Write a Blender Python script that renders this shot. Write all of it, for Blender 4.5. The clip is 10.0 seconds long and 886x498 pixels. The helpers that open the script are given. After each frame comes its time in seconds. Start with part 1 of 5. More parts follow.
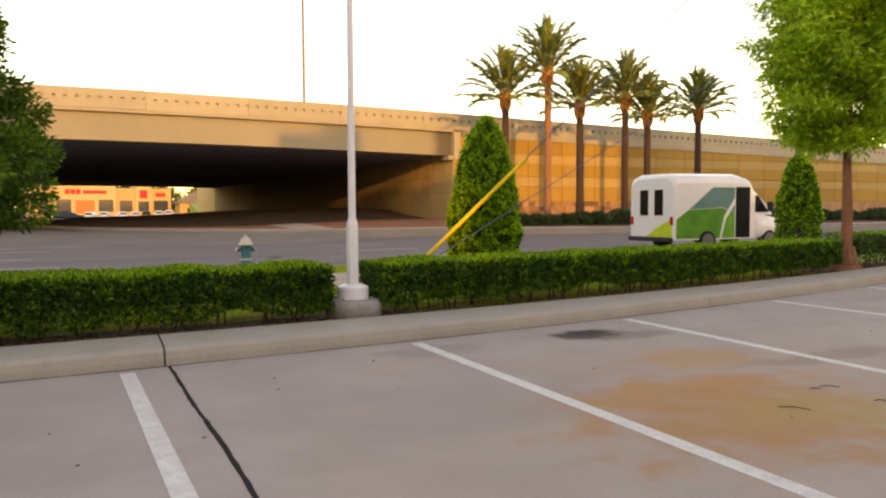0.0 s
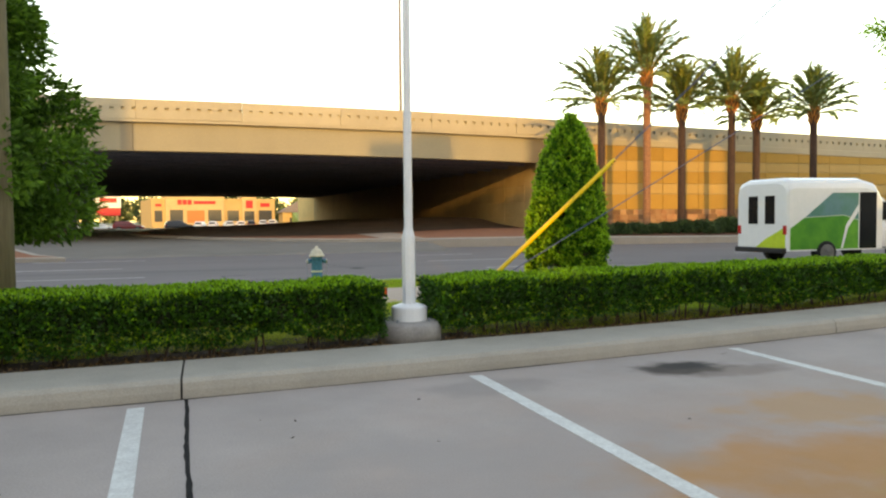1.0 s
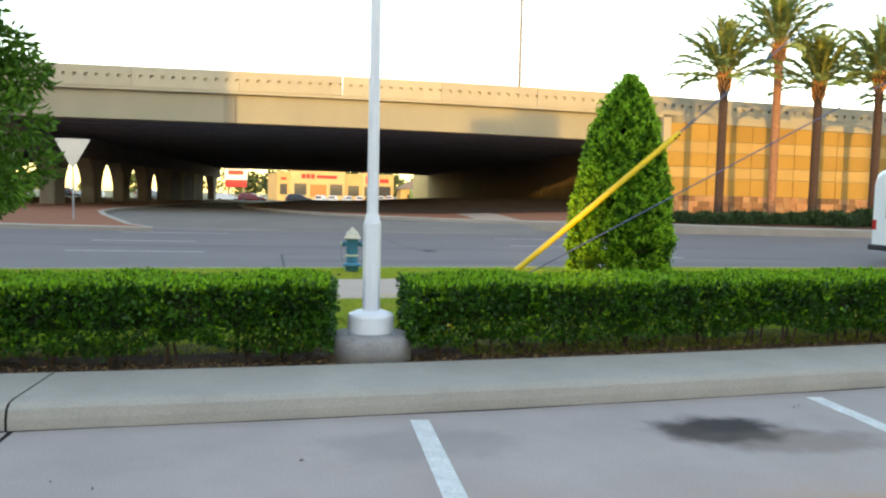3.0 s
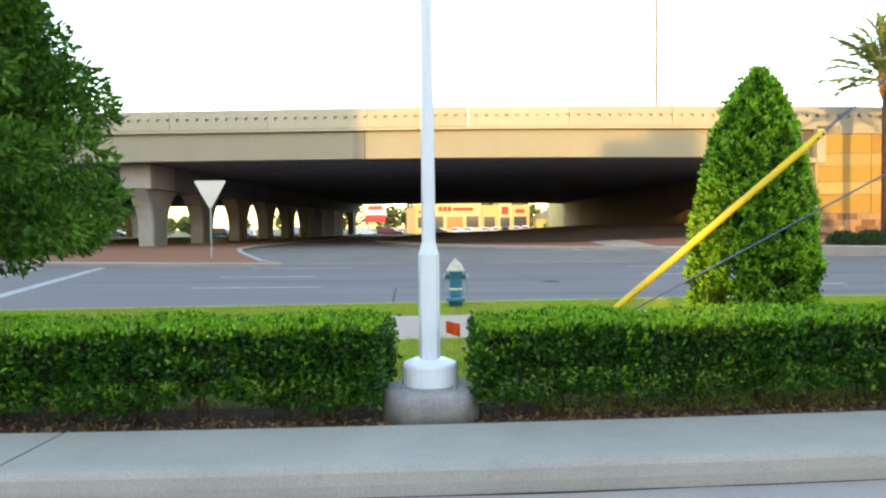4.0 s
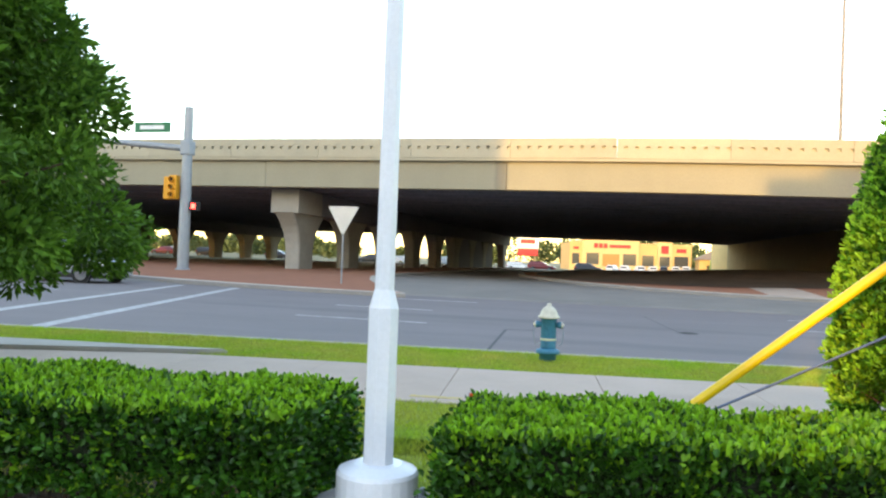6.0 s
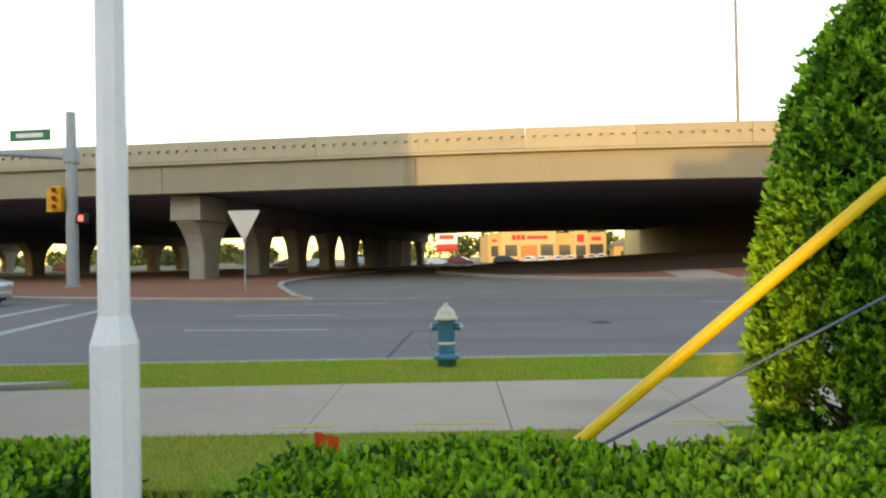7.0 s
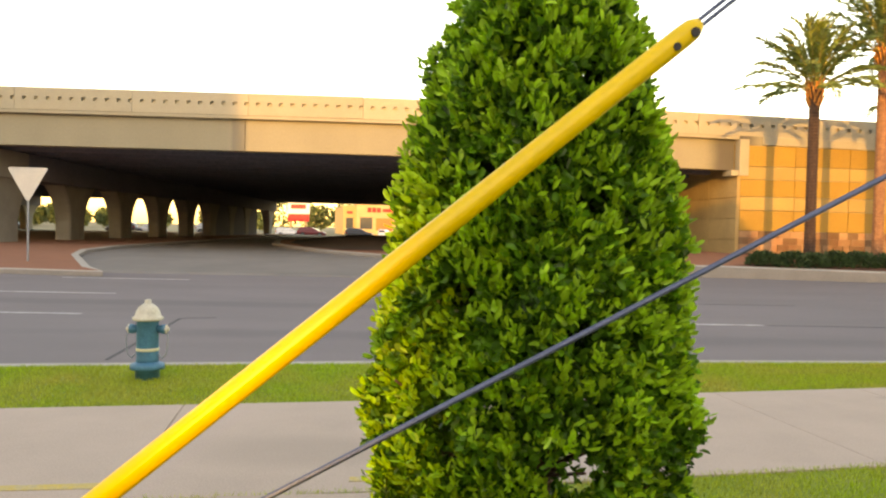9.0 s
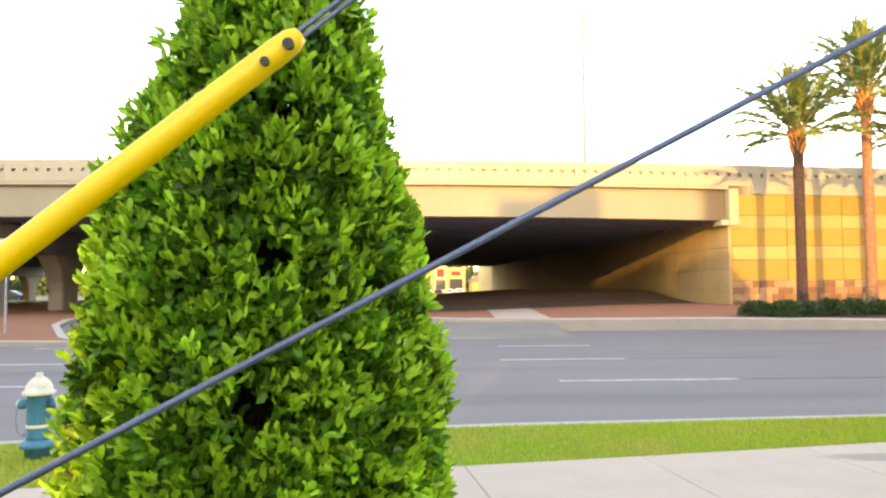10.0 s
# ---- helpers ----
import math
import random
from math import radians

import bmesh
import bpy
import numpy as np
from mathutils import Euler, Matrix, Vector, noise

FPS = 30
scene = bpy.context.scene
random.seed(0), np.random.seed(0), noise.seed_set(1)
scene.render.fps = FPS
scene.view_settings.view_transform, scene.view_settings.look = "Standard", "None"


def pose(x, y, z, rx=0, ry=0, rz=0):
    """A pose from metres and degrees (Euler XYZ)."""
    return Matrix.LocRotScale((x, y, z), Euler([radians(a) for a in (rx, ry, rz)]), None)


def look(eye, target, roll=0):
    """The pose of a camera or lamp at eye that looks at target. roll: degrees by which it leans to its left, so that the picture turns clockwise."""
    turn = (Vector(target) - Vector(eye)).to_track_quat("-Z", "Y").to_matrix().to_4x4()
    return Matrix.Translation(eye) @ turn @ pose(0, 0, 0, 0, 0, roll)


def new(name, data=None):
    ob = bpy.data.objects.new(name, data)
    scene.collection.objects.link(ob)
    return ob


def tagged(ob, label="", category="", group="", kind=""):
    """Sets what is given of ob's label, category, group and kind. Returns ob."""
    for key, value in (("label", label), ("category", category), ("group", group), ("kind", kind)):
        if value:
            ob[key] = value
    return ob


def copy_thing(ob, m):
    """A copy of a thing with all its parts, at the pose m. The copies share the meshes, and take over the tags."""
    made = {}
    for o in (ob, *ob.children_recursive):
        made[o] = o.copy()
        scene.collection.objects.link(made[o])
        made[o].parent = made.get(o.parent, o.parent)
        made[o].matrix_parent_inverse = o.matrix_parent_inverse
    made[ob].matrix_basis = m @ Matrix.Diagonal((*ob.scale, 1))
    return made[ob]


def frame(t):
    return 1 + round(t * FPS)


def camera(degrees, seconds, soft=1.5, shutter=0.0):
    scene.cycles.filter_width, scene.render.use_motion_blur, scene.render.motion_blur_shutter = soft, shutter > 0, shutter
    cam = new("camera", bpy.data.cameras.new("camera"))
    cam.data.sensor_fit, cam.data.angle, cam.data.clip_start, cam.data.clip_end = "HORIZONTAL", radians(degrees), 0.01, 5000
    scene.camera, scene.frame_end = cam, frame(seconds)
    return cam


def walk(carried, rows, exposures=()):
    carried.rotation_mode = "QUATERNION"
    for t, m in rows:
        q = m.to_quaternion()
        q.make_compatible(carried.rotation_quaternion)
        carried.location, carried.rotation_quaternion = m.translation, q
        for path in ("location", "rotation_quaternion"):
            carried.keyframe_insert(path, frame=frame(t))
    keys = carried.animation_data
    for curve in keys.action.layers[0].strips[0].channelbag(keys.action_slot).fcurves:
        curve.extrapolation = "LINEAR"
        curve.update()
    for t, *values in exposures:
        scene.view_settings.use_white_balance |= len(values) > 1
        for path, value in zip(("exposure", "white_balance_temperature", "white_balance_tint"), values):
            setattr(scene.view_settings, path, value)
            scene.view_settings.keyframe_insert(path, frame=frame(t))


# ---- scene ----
cam = camera(61.4, 10.0, 2.2)
PATH = [
    (0, (-2.459, -7.605, 1.257), (-1.62, -5.793, 1.151), -0.3),
    (0.5, (-2.127, -7.172, 1.276), (-1.395, -5.312, 1.215), -1.5),
    (1, (-1.783, -6.778, 1.262), (-1.186, -4.871, 1.181), -0.5),
    (1.5, (-1.346, -6.372, 1.311), (-0.895, -4.424, 1.293), 0.7),
    (2, (-1.063, -5.983, 1.287), (-0.553, -4.049, 1.251), -0.4),
    (2.2, (-0.907, -5.835, 1.309), (-0.455, -3.887, 1.269), -0.0),
    (3.3, (-0.113, -5.175, 1.287), (0.075, -3.191, 1.129), 1.2),
    (3.5, (-0.044, -4.948, 1.273), (0.043, -2.952, 1.17), 0.8),
    (4, (0.277, -4.523, 1.266), (0.193, -2.525, 1.207), -0.6),
    (4.5, (0.523, -4.188, 1.287), (0.295, -2.203, 1.199), 0.6),
    (5, (0.737, -3.694, 1.29), (0.465, -1.714, 1.206), -0.0),
    (5.5, (0.868, -3.166, 1.314), (0.389, -1.227, 1.227), -0.2),
    (5.7, (0.926, -3.069, 1.312), (0.427, -1.132, 1.302), 2.1),
    (6.8, (1.109, -2.123, 1.317), (0.713, -0.164, 1.374), -0.7),
    (7, (1.173, -1.867, 1.317), (0.884, 0.112, 1.338), -1.1),
    (7.5, (1.356, -1.451, 1.334), (1.123, 0.533, 1.426), -1.3),
    (8, (1.657, -1.011, 1.348), (1.58, 0.987, 1.393), -0.5),
    (8.5, (1.922, -0.592, 1.413), (1.968, 1.407, 1.419), -2.1),
    (9, (2.305, -0.383, 1.484), (2.392, 1.615, 1.431), 1.3),
    (9.5, (2.731, -0.217, 1.49), (2.77, 1.78, 1.383), 0.6),
    (10, (3.176, -0.088, 1.485), (3.24, 1.909, 1.59), -0.4),
]
EXPOSURES = [(0, 2.25, 11000, 34), (0.5, 2.3, 9200, 22), (1, 2.4, 8800, 19), (2.2, 2.42, 8100, 16), (3.5, 2.92, 7200, 15), (4.5, 3.02, 6900, 15), (5.5, 3.2, 7000, 17), (6.8, 2.42, 7600, 16), (7.5, 2.35, 8700, 18), (8.5, 2.33, 9900, 26), (9.0, 2.8, 10500, 28), (9.5, 3.15, 9800, 27), (10, 3.45, 8400, 25)]
walk(cam, [(t, look(eye, target, roll)) for t, eye, target, roll in PATH], EXPOSURES)

# ---- light ----
SUN_EL, SUN_AZ = radians(7.0), radians(12.0)        # low evening sun behind the camera; the light travels towards +y and a little +x
world = bpy.data.worlds.new("world")
scene.world = world
world.use_nodes = True
wn = world.node_tree.nodes
sky = wn.new("ShaderNodeTexSky")
sky.sky_type, sky.sun_disc, sky.sun_elevation, sky.sun_rotation = "NISHITA", False, SUN_EL, radians(192.0)
sky.air_density, sky.dust_density, sky.ozone_density = 1.0, 0.6, 1.0
wn["Background"].inputs["Strength"].default_value = 0.15
world.node_tree.links.new(sky.outputs["Color"], wn["Background"].inputs["Color"])
sun = new("sun", bpy.data.lights.new("sun", "SUN"))
sun.data.energy, sun.data.angle, sun.data.color = 0.62, radians(0.6), (1.0, 0.62, 0.17)
sun.matrix_world = look((0, 0, 0), (math.sin(SUN_AZ), math.cos(SUN_AZ), -math.tan(SUN_EL)))


# ---- materials ----
def mat(name, base, rough=0.8, metal=0.0, second=None, scale=6.0, fine=60.0, amount=0.5, grain=0.12, bump=0.2, island=0.0, objects=0.0, spec=0.4, sheer=0.0, coat=0.0, stretch=(1, 1, 1)):
    """A surface with stains at one scale and grain at another, both also in its relief."""
    m = bpy.data.materials.new(name)
    m.use_nodes = True
    t = m.node_tree
    n, link = t.nodes, t.links.new
    b = n["Principled BSDF"]
    b.inputs["Roughness"].default_value, b.inputs["Metallic"].default_value = rough, metal
    b.inputs["Specular IOR Level"].default_value, b.inputs["Coat Weight"].default_value = spec, coat
    second = second or tuple(c * 0.7 for c in base)
    geo = n.new("ShaderNodeNewGeometry")
    mp = n.new("ShaderNodeMapping")
    mp.inputs["Scale"].default_value = stretch
    link(geo.outputs["Position"], mp.inputs["Vector"])
    big, small = n.new("ShaderNodeTexNoise"), n.new("ShaderNodeTexNoise")
    big.inputs["Scale"].default_value, big.inputs["Detail"].default_value, big.inputs["Roughness"].default_value = scale, 6, 0.62
    small.inputs["Scale"].default_value, small.inputs["Detail"].default_value = fine, 4
    link(mp.outputs[0], big.inputs["Vector"])
    link(mp.outputs[0], small.inputs["Vector"])
    ramp = n.new("ShaderNodeMapRange")
    ramp.inputs["From Min"].default_value, ramp.inputs["From Max"].default_value, ramp.inputs["To Max"].default_value = 0.35, 0.7, amount
    link(big.outputs["Fac"], ramp.inputs["Value"])
    mix = n.new("ShaderNodeMix")
    mix.data_type = "RGBA"
    mix.inputs["A"].default_value, mix.inputs["B"].default_value = (*base, 1), (*second, 1)
    link(ramp.outputs[0], mix.inputs["Factor"])
    hsv = n.new("ShaderNodeHueSaturation")
    link(mix.outputs["Result"], hsv.inputs["Color"])
    val = n.new("ShaderNodeMapRange")
    val.inputs["From Min"].default_value, val.inputs["From Max"].default_value = 0.3, 0.7
    val.inputs["To Min"].default_value, val.inputs["To Max"].default_value = 1 - grain, 1 + grain
    link(small.outputs["Fac"], val.inputs["Value"])
    out = val.outputs[0]
    for source, size in ((geo.outputs["Random Per Island"], island), (None, objects)):
        if size:
            if source is None:
                source = n.new("ShaderNodeObjectInfo").outputs["Random"]
            r, mul = n.new("ShaderNodeMapRange"), n.new("ShaderNodeMath")
            r.inputs["To Min"].default_value, r.inputs["To Max"].default_value = 1 - size, 1 + size
            mul.operation = "MULTIPLY"
            link(source, r.inputs["Value"])
            link(r.outputs[0], mul.inputs[0])
            link(out, mul.inputs[1])
            out = mul.outputs[0]
    link(out, hsv.inputs["Value"])
    link(hsv.outputs["Color"], b.inputs["Base Color"])
    if bump:
        bp = n.new("ShaderNodeBump")
        bp.inputs["Strength"].default_value, bp.inputs["Distance"].default_value = bump, 0.01
        add = n.new("ShaderNodeMath")
        link(big.outputs["Fac"], add.inputs[0])
        link(small.outputs["Fac"], add.inputs[1])
        link(add.outputs[0], bp.inputs["Height"])
        link(bp.outputs["Normal"], b.inputs["Normal"])
    if sheer:
        tr, sh = n.new("ShaderNodeBsdfTranslucent"), n.new("ShaderNodeMixShader")
        link(hsv.outputs["Color"], tr.inputs["Color"])
        sh.inputs["Fac"].default_value = sheer
        link(b.outputs[0], sh.inputs[1])
        link(tr.outputs[0], sh.inputs[2])
        link(sh.outputs[0], n["Material Output"].inputs["Surface"])
    return m


def stain_or_shade(m, x, y, rx, ry, color, amount, scale=3.0, edge=0.5, rag=1.1):
    """Dirt or painted shade with a ragged edge on a ground or wall material, at a place of the plan."""
    t = m.node_tree
    n, link = t.nodes, t.links.new
    b = n["Principled BSDF"]
    before = b.inputs["Base Color"].links[0].from_socket
    geo, mp, no, ad, ln = (n.new("ShaderNode" + k) for k in ("NewGeometry", "Mapping", "TexNoise", "VectorMath", "VectorMath"))
    mp.inputs["Location"].default_value = (-x / rx, -y / ry, 0)
    mp.inputs["Scale"].default_value = (1 / rx, 1 / ry, 0)
    link(geo.outputs["Position"], mp.inputs["Vector"])
    no.inputs["Scale"].default_value, no.inputs["Detail"].default_value = scale, 6
    link(geo.outputs["Position"], no.inputs["Vector"])
    ln.operation = "LENGTH"
    link(mp.outputs[0], ln.inputs[0])
    sub = n.new("ShaderNodeMath")
    sub.operation = "MULTIPLY_ADD"
    link(no.outputs["Fac"], sub.inputs[0])
    sub.inputs[1].default_value = rag
    link(ln.outputs["Value"], sub.inputs[2])
    r = n.new("ShaderNodeMapRange")
    r.interpolation_type = "SMOOTHSTEP"
    r.inputs["From Min"].default_value, r.inputs["From Max"].default_value = 0.95 + 0.5 * rag - edge, 0.95 + 0.5 * rag + edge
    r.inputs["To Min"].default_value, r.inputs["To Max"].default_value = amount, 0
    link(sub.outputs[0], r.inputs["Value"])
    mix = n.new("ShaderNodeMix")
    mix.data_type = "RGBA"
    mix.inputs["B"].default_value = (*color, 1)
    link(r.outputs[0], mix.inputs["Factor"])
    link(before, mix.inputs["A"])
    link(mix.outputs["Result"], b.inputs["Base Color"])


def glow(name, color, strength):
    m = bpy.data.materials.new(name)
    m.use_nodes = True
    b = m.node_tree.nodes["Principled BSDF"]
    b.inputs["Base Color"].default_value = b.inputs["Emission Color"].default_value = (*color, 1)
    b.inputs["Emission Strength"].default_value = strength
    return m


M_LOT = mat("lot concrete", (0.44, 0.375, 0.35), 0.85, second=(0.33, 0.285, 0.265), amount=0.75, scale=0.9, fine=90, grain=0.1)
stain_or_shade(M_LOT, 1.95, -1.48, 0.42, 0.25, (0.03, 0.026, 0.026), 0.98, 5.0, 0.35)
stain_or_shade(M_LOT, 2.3, -1.7, 0.5, 0.2, (0.12, 0.09, 0.07), 0.5, 6.0, 0.4)
stain_or_shade(M_LOT, 1.6, -3.9, 2.6, 1.9, (0.45, 0.3, 0.235), 0.4, 1.3, 0.7, 2.0)
stain_or_shade(M_LOT, 0.5, -3.6, 0.4, 0.24, (0.45, 0.25, 0.12), 0.6, 4.0, 0.6, 2.2)
stain_or_shade(M_LOT, 1.2, -3.7, 0.85, 0.42, (0.5, 0.235, 0.085), 0.85, 2.6, 0.8, 3.0)
stain_or_shade(M_LOT, 1.15, -4.4, 1.0, 0.65, (0.46, 0.225, 0.085), 0.85, 3.0, 0.7, 3.2)
stain_or_shade(M_LOT, 1.7, -4.4, 0.6, 0.4, (0.44, 0.29, 0.11), 0.55, 3.5, 0.5, 2.2)
stain_or_shade(M_LOT, 2.1, -2.85, 0.6, 0.4, (0.5, 0.27, 0.11), 0.6, 3.5, 0.5, 2.4)
stain_or_shade(M_LOT, 3.2, -3.3, 0.9, 0.16, (0.27, 0.2, 0.17), 0.5, 3.0, 0.4, 2.0)
stain_or_shade(M_LOT, -0.3, -3.2, 1.1, 0.7, (0.33, 0.29, 0.28), 0.5, 2.0, 0.5, 2.4)
stain_or_shade(M_LOT, 0.2, -1.6, 0.5, 0.25, (0.2, 0.18, 0.17), 0.35, 5.0, 0.4)
M_CURB = mat("curb concrete", (0.43, 0.395, 0.345), 0.85, second=(0.31, 0.285, 0.25), scale=2.5, fine=80, grain=0.1)
M_WALK = mat("sidewalk concrete", (0.5, 0.385, 0.31), 0.85, second=(0.38, 0.3, 0.24), scale=1.5, fine=90, grain=0.1, objects=0.04)
stain_or_shade(M_WALK, 6.9, 5.85, 0.5, 0.14, (0.2, 0.17, 0.15), 0.6, 5.0, 0.3)
stain_or_shade(M_WALK, 1.7, 4.2, 0.8, 0.3, (0.3, 0.24, 0.19), 0.35, 3.0, 0.5)
M_SEAL = mat("joint sealant", (0.022, 0.02, 0.02), 0.9, fine=40, spec=0.15)
M_PAINT = mat("white road paint", (0.72, 0.72, 0.7), 0.7, second=(0.5, 0.48, 0.46), scale=9, amount=0.7, bump=0.1)
M_LPAINT = mat("worn lane paint", (0.5, 0.49, 0.48), 0.75, second=(0.26, 0.24, 0.235), scale=5, amount=0.9, bump=0.1)
M_YMARK = mat("yellow ground mark", (0.6, 0.42, 0.08), 0.8, second=(0.45, 0.38, 0.25), scale=20, amount=1.0)
M_ROAD = mat("road surface", (0.195, 0.168, 0.166), 0.85, second=(0.14, 0.122, 0.12), scale=0.5, fine=120, grain=0.12, stretch=(0.35, 1, 1))
stain_or_shade(M_ROAD, 2.15, 13.9, 0.2, 0.32, (0.025, 0.025, 0.025), 0.95, 6.0, 0.2)
stain_or_shade(M_ROAD, 4.0, 10.6, 6.0, 0.5, (0.13, 0.115, 0.118), 0.6, 0.8, 0.5)
stain_or_shade(M_ROAD, -3.0, 14.6, 9.0, 0.5, (0.13, 0.113, 0.115), 0.6, 0.7, 0.5)
M_TAR = mat("tar", (0.05, 0.048, 0.05), 0.7)
M_SOIL = mat("mulch bed", (0.1, 0.06, 0.04), 0.95, second=(0.05, 0.03, 0.02), scale=14, fine=70, amount=1, grain=0.4, bump=1.0)
M_GRASS = mat("lawn soil", (0.18, 0.29, 0.03), 0.9, second=(0.3, 0.27, 0.07), scale=2.5, fine=60, amount=0.8, grain=0.3, bump=0.6)
M_BLADE = mat("grass blades", (0.3, 0.47, 0.02), 0.6, second=(0.5, 0.42, 0.08), scale=1.1, amount=0.9, island=0.4, bump=0, sheer=0.35)
M_FIELD = mat("far ground", (0.16, 0.15, 0.1), 0.95, second=(0.1, 0.13, 0.05), scale=0.05, fine=2)
M_BRICK = mat("red paver", (0.33, 0.135, 0.075), 0.9, second=(0.24, 0.1, 0.058), scale=1.5, fine=50, objects=0.15, grain=0.15)
# Kerb concrete darkened to carry the shade on the upright face.
M_KFACE = mat("shade-toned kerb face", (0.29, 0.265, 0.24), 0.9, second=(0.2, 0.185, 0.17), scale=1.2, fine=40)
M_DECK = mat("bridge concrete", (0.285, 0.265, 0.195), 0.85, second=(0.232, 0.217, 0.162), scale=0.6, fine=20, grain=0.06, objects=0.04, stretch=(1, 1, 0.4))
# The girder gets darker towards its end at the pilaster.
stain_or_shade(M_DECK, 17.35, 34.3, 0.95, 1.6, (0.075, 0.07, 0.065), 0.85, 1.2, 0.45, 0.35)
# Shadow band at the girder joint, painted into the concrete.
stain_or_shade(M_DECK, -5.65, 34.3, 0.36, 1.6, (0.14, 0.135, 0.12), 0.6, 1.5, 0.3, 0.2)
M_PARA = mat("parapet concrete", (0.375, 0.345, 0.26), 0.85, second=(0.31, 0.285, 0.215), scale=0.8, fine=25, grain=0.06, objects=0.05)
# The shade under the deck is put into this darker, bluish concrete.
M_DARKC = mat("shade-darkened underside", (0.2, 0.2, 0.24), 0.95, second=(0.14, 0.14, 0.17), scale=0.3, fine=6)
M_PIER = mat("pier concrete", (0.32, 0.305, 0.275), 0.85, second=(0.2, 0.19, 0.17), scale=0.9, fine=25, objects=0.08)
M_PANEL = mat("wall panel", (0.37, 0.23, 0.055), 0.85, second=(0.31, 0.185, 0.05), scale=1.0, fine=30, grain=0.08, objects=0.08)
M_PANELP = mat("pale wall panel", (0.43, 0.3, 0.115), 0.85, second=(0.36, 0.25, 0.1), scale=1.0, fine=30, grain=0.08, objects=0.06)
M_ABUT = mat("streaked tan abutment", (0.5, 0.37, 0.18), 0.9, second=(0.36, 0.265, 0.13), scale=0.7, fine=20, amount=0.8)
# Dark middle: soot and the dimness under the deck, both as colour.
stain_or_shade(M_ABUT, 15.6, 70.0, 6.0, 29.0, (0.1, 0.075, 0.05), 0.85, 0.25, 0.55, 0.5)
M_LANE = mat("lane concrete", (0.22, 0.2, 0.18), 0.9, second=(0.13, 0.12, 0.11), scale=0.4, fine=60)
M_MAST = mat("dark mast steel", (0.16, 0.16, 0.17), 0.7, second=(0.12, 0.12, 0.13))
M_STONE = mat("ashlar stone", (0.24, 0.12, 0.065), 0.85, second=(0.36, 0.27, 0.16), scale=1.5, fine=30, objects=0.5)
M_POLE = mat("white painted steel", (0.82, 0.84, 0.87), 0.35, second=(0.74, 0.76, 0.79), scale=4, fine=60, grain=0.03, bump=0.05, coat=0.2)
M_PED = mat("weathered pedestal concrete", (0.36, 0.34, 0.33), 0.9, second=(0.22, 0.21, 0.21), scale=7, fine=60, amount=0.9, bump=0.4)
M_LEAF_H = mat("hedge leaf", (0.045, 0.158, 0.009), 0.42, second=(0.01, 0.039, 0.005), scale=9, amount=1.0, island=0.55, bump=0, sheer=0.2)
M_LEAF_TIP = mat("young hedge leaf", (0.22, 0.44, 0.016), 0.48, second=(0.11, 0.3, 0.011), scale=9, island=0.4, bump=0, sheer=0.35)
M_LEAF_B = mat("holly leaf", (0.135, 0.36, 0.024), 0.36, second=(0.022, 0.085, 0.012), scale=6, amount=1.0, island=0.6, bump=0, sheer=0.48)
M_LEAF_BT = mat("young holly leaf", (0.35, 0.61, 0.045), 0.38, second=(0.2, 0.48, 0.035), scale=6, island=0.4, bump=0, sheer=0.35)
M_LEAF_O = mat("oak leaf", (0.125, 0.265, 0.026), 0.62, second=(0.038, 0.1, 0.015), scale=2, amount=1.0, island=0.5, bump=0, sheer=0.25, spec=0.2)
M_LEAF_C = mat("cypress needles", (0.42, 0.64, 0.05), 0.5, second=(0.24, 0.46, 0.035), scale=1.6, amount=0.9, island=0.4, bump=0, sheer=0.5)
M_CBARK = mat("reddish cypress bark", (0.3, 0.13, 0.075), 0.95, second=(0.17, 0.08, 0.05), scale=12, fine=40, amount=1, bump=1.0, stretch=(1, 1, 0.15))
M_FROND = mat("palm leaflet", (0.19, 0.29, 0.07), 0.5, second=(0.3, 0.3, 0.06), scale=0.6, amount=0.7, island=0.4, bump=0, sheer=0.3)
M_FRONDR = mat("frond stalk", (0.3, 0.26, 0.09), 0.6)
M_BOOT = mat("orange frond stubs", (0.46, 0.2, 0.05), 0.8, island=0.3)
# Cleaned trunk; the sun's warm tone is mixed into its paler colour.
M_PTRUNK2 = mat("cleaned sunlit palm trunk", (0.34, 0.18, 0.1), 0.95, second=(0.22, 0.11, 0.07), scale=8, fine=30, amount=1, bump=0.6)
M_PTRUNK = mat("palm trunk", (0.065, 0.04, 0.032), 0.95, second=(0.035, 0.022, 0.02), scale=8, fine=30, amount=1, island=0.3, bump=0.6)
M_SHRUB = mat("far shrub leaf", (0.045, 0.09, 0.03), 0.6, second=(0.025, 0.05, 0.02), scale=1.5, island=0.5, bump=0, sheer=0.2)
M_FARTREE = mat("far tree leaf", (0.09, 0.13, 0.05), 0.7, second=(0.06, 0.09, 0.035), scale=0.2, island=0.4, bump=0, sheer=0.2)
M_BARK = mat("bark", (0.16, 0.1, 0.07), 0.95, second=(0.09, 0.06, 0.045), scale=12, fine=40, amount=1, bump=1.0, stretch=(1, 1, 0.2))
# Near-black, so that the shade between the leaves sits in the colour.
M_CORE = mat("inner twigs and leaf shade", (0.022, 0.03, 0.012), 0.95, second=(0.012, 0.014, 0.008), scale=14, fine=60, bump=1.0)
M_WOOD = mat("weathered utility wood", (0.2, 0.17, 0.1), 0.9, second=(0.13, 0.1, 0.06), scale=9, fine=60, stretch=(1, 1, 0.08), bump=0.6)
M_YELLOW = mat("yellow plastic", (0.88, 0.58, 0.006), 0.35, second=(0.78, 0.49, 0.01), scale=5, grain=0.03, bump=0.03, spec=0.5)
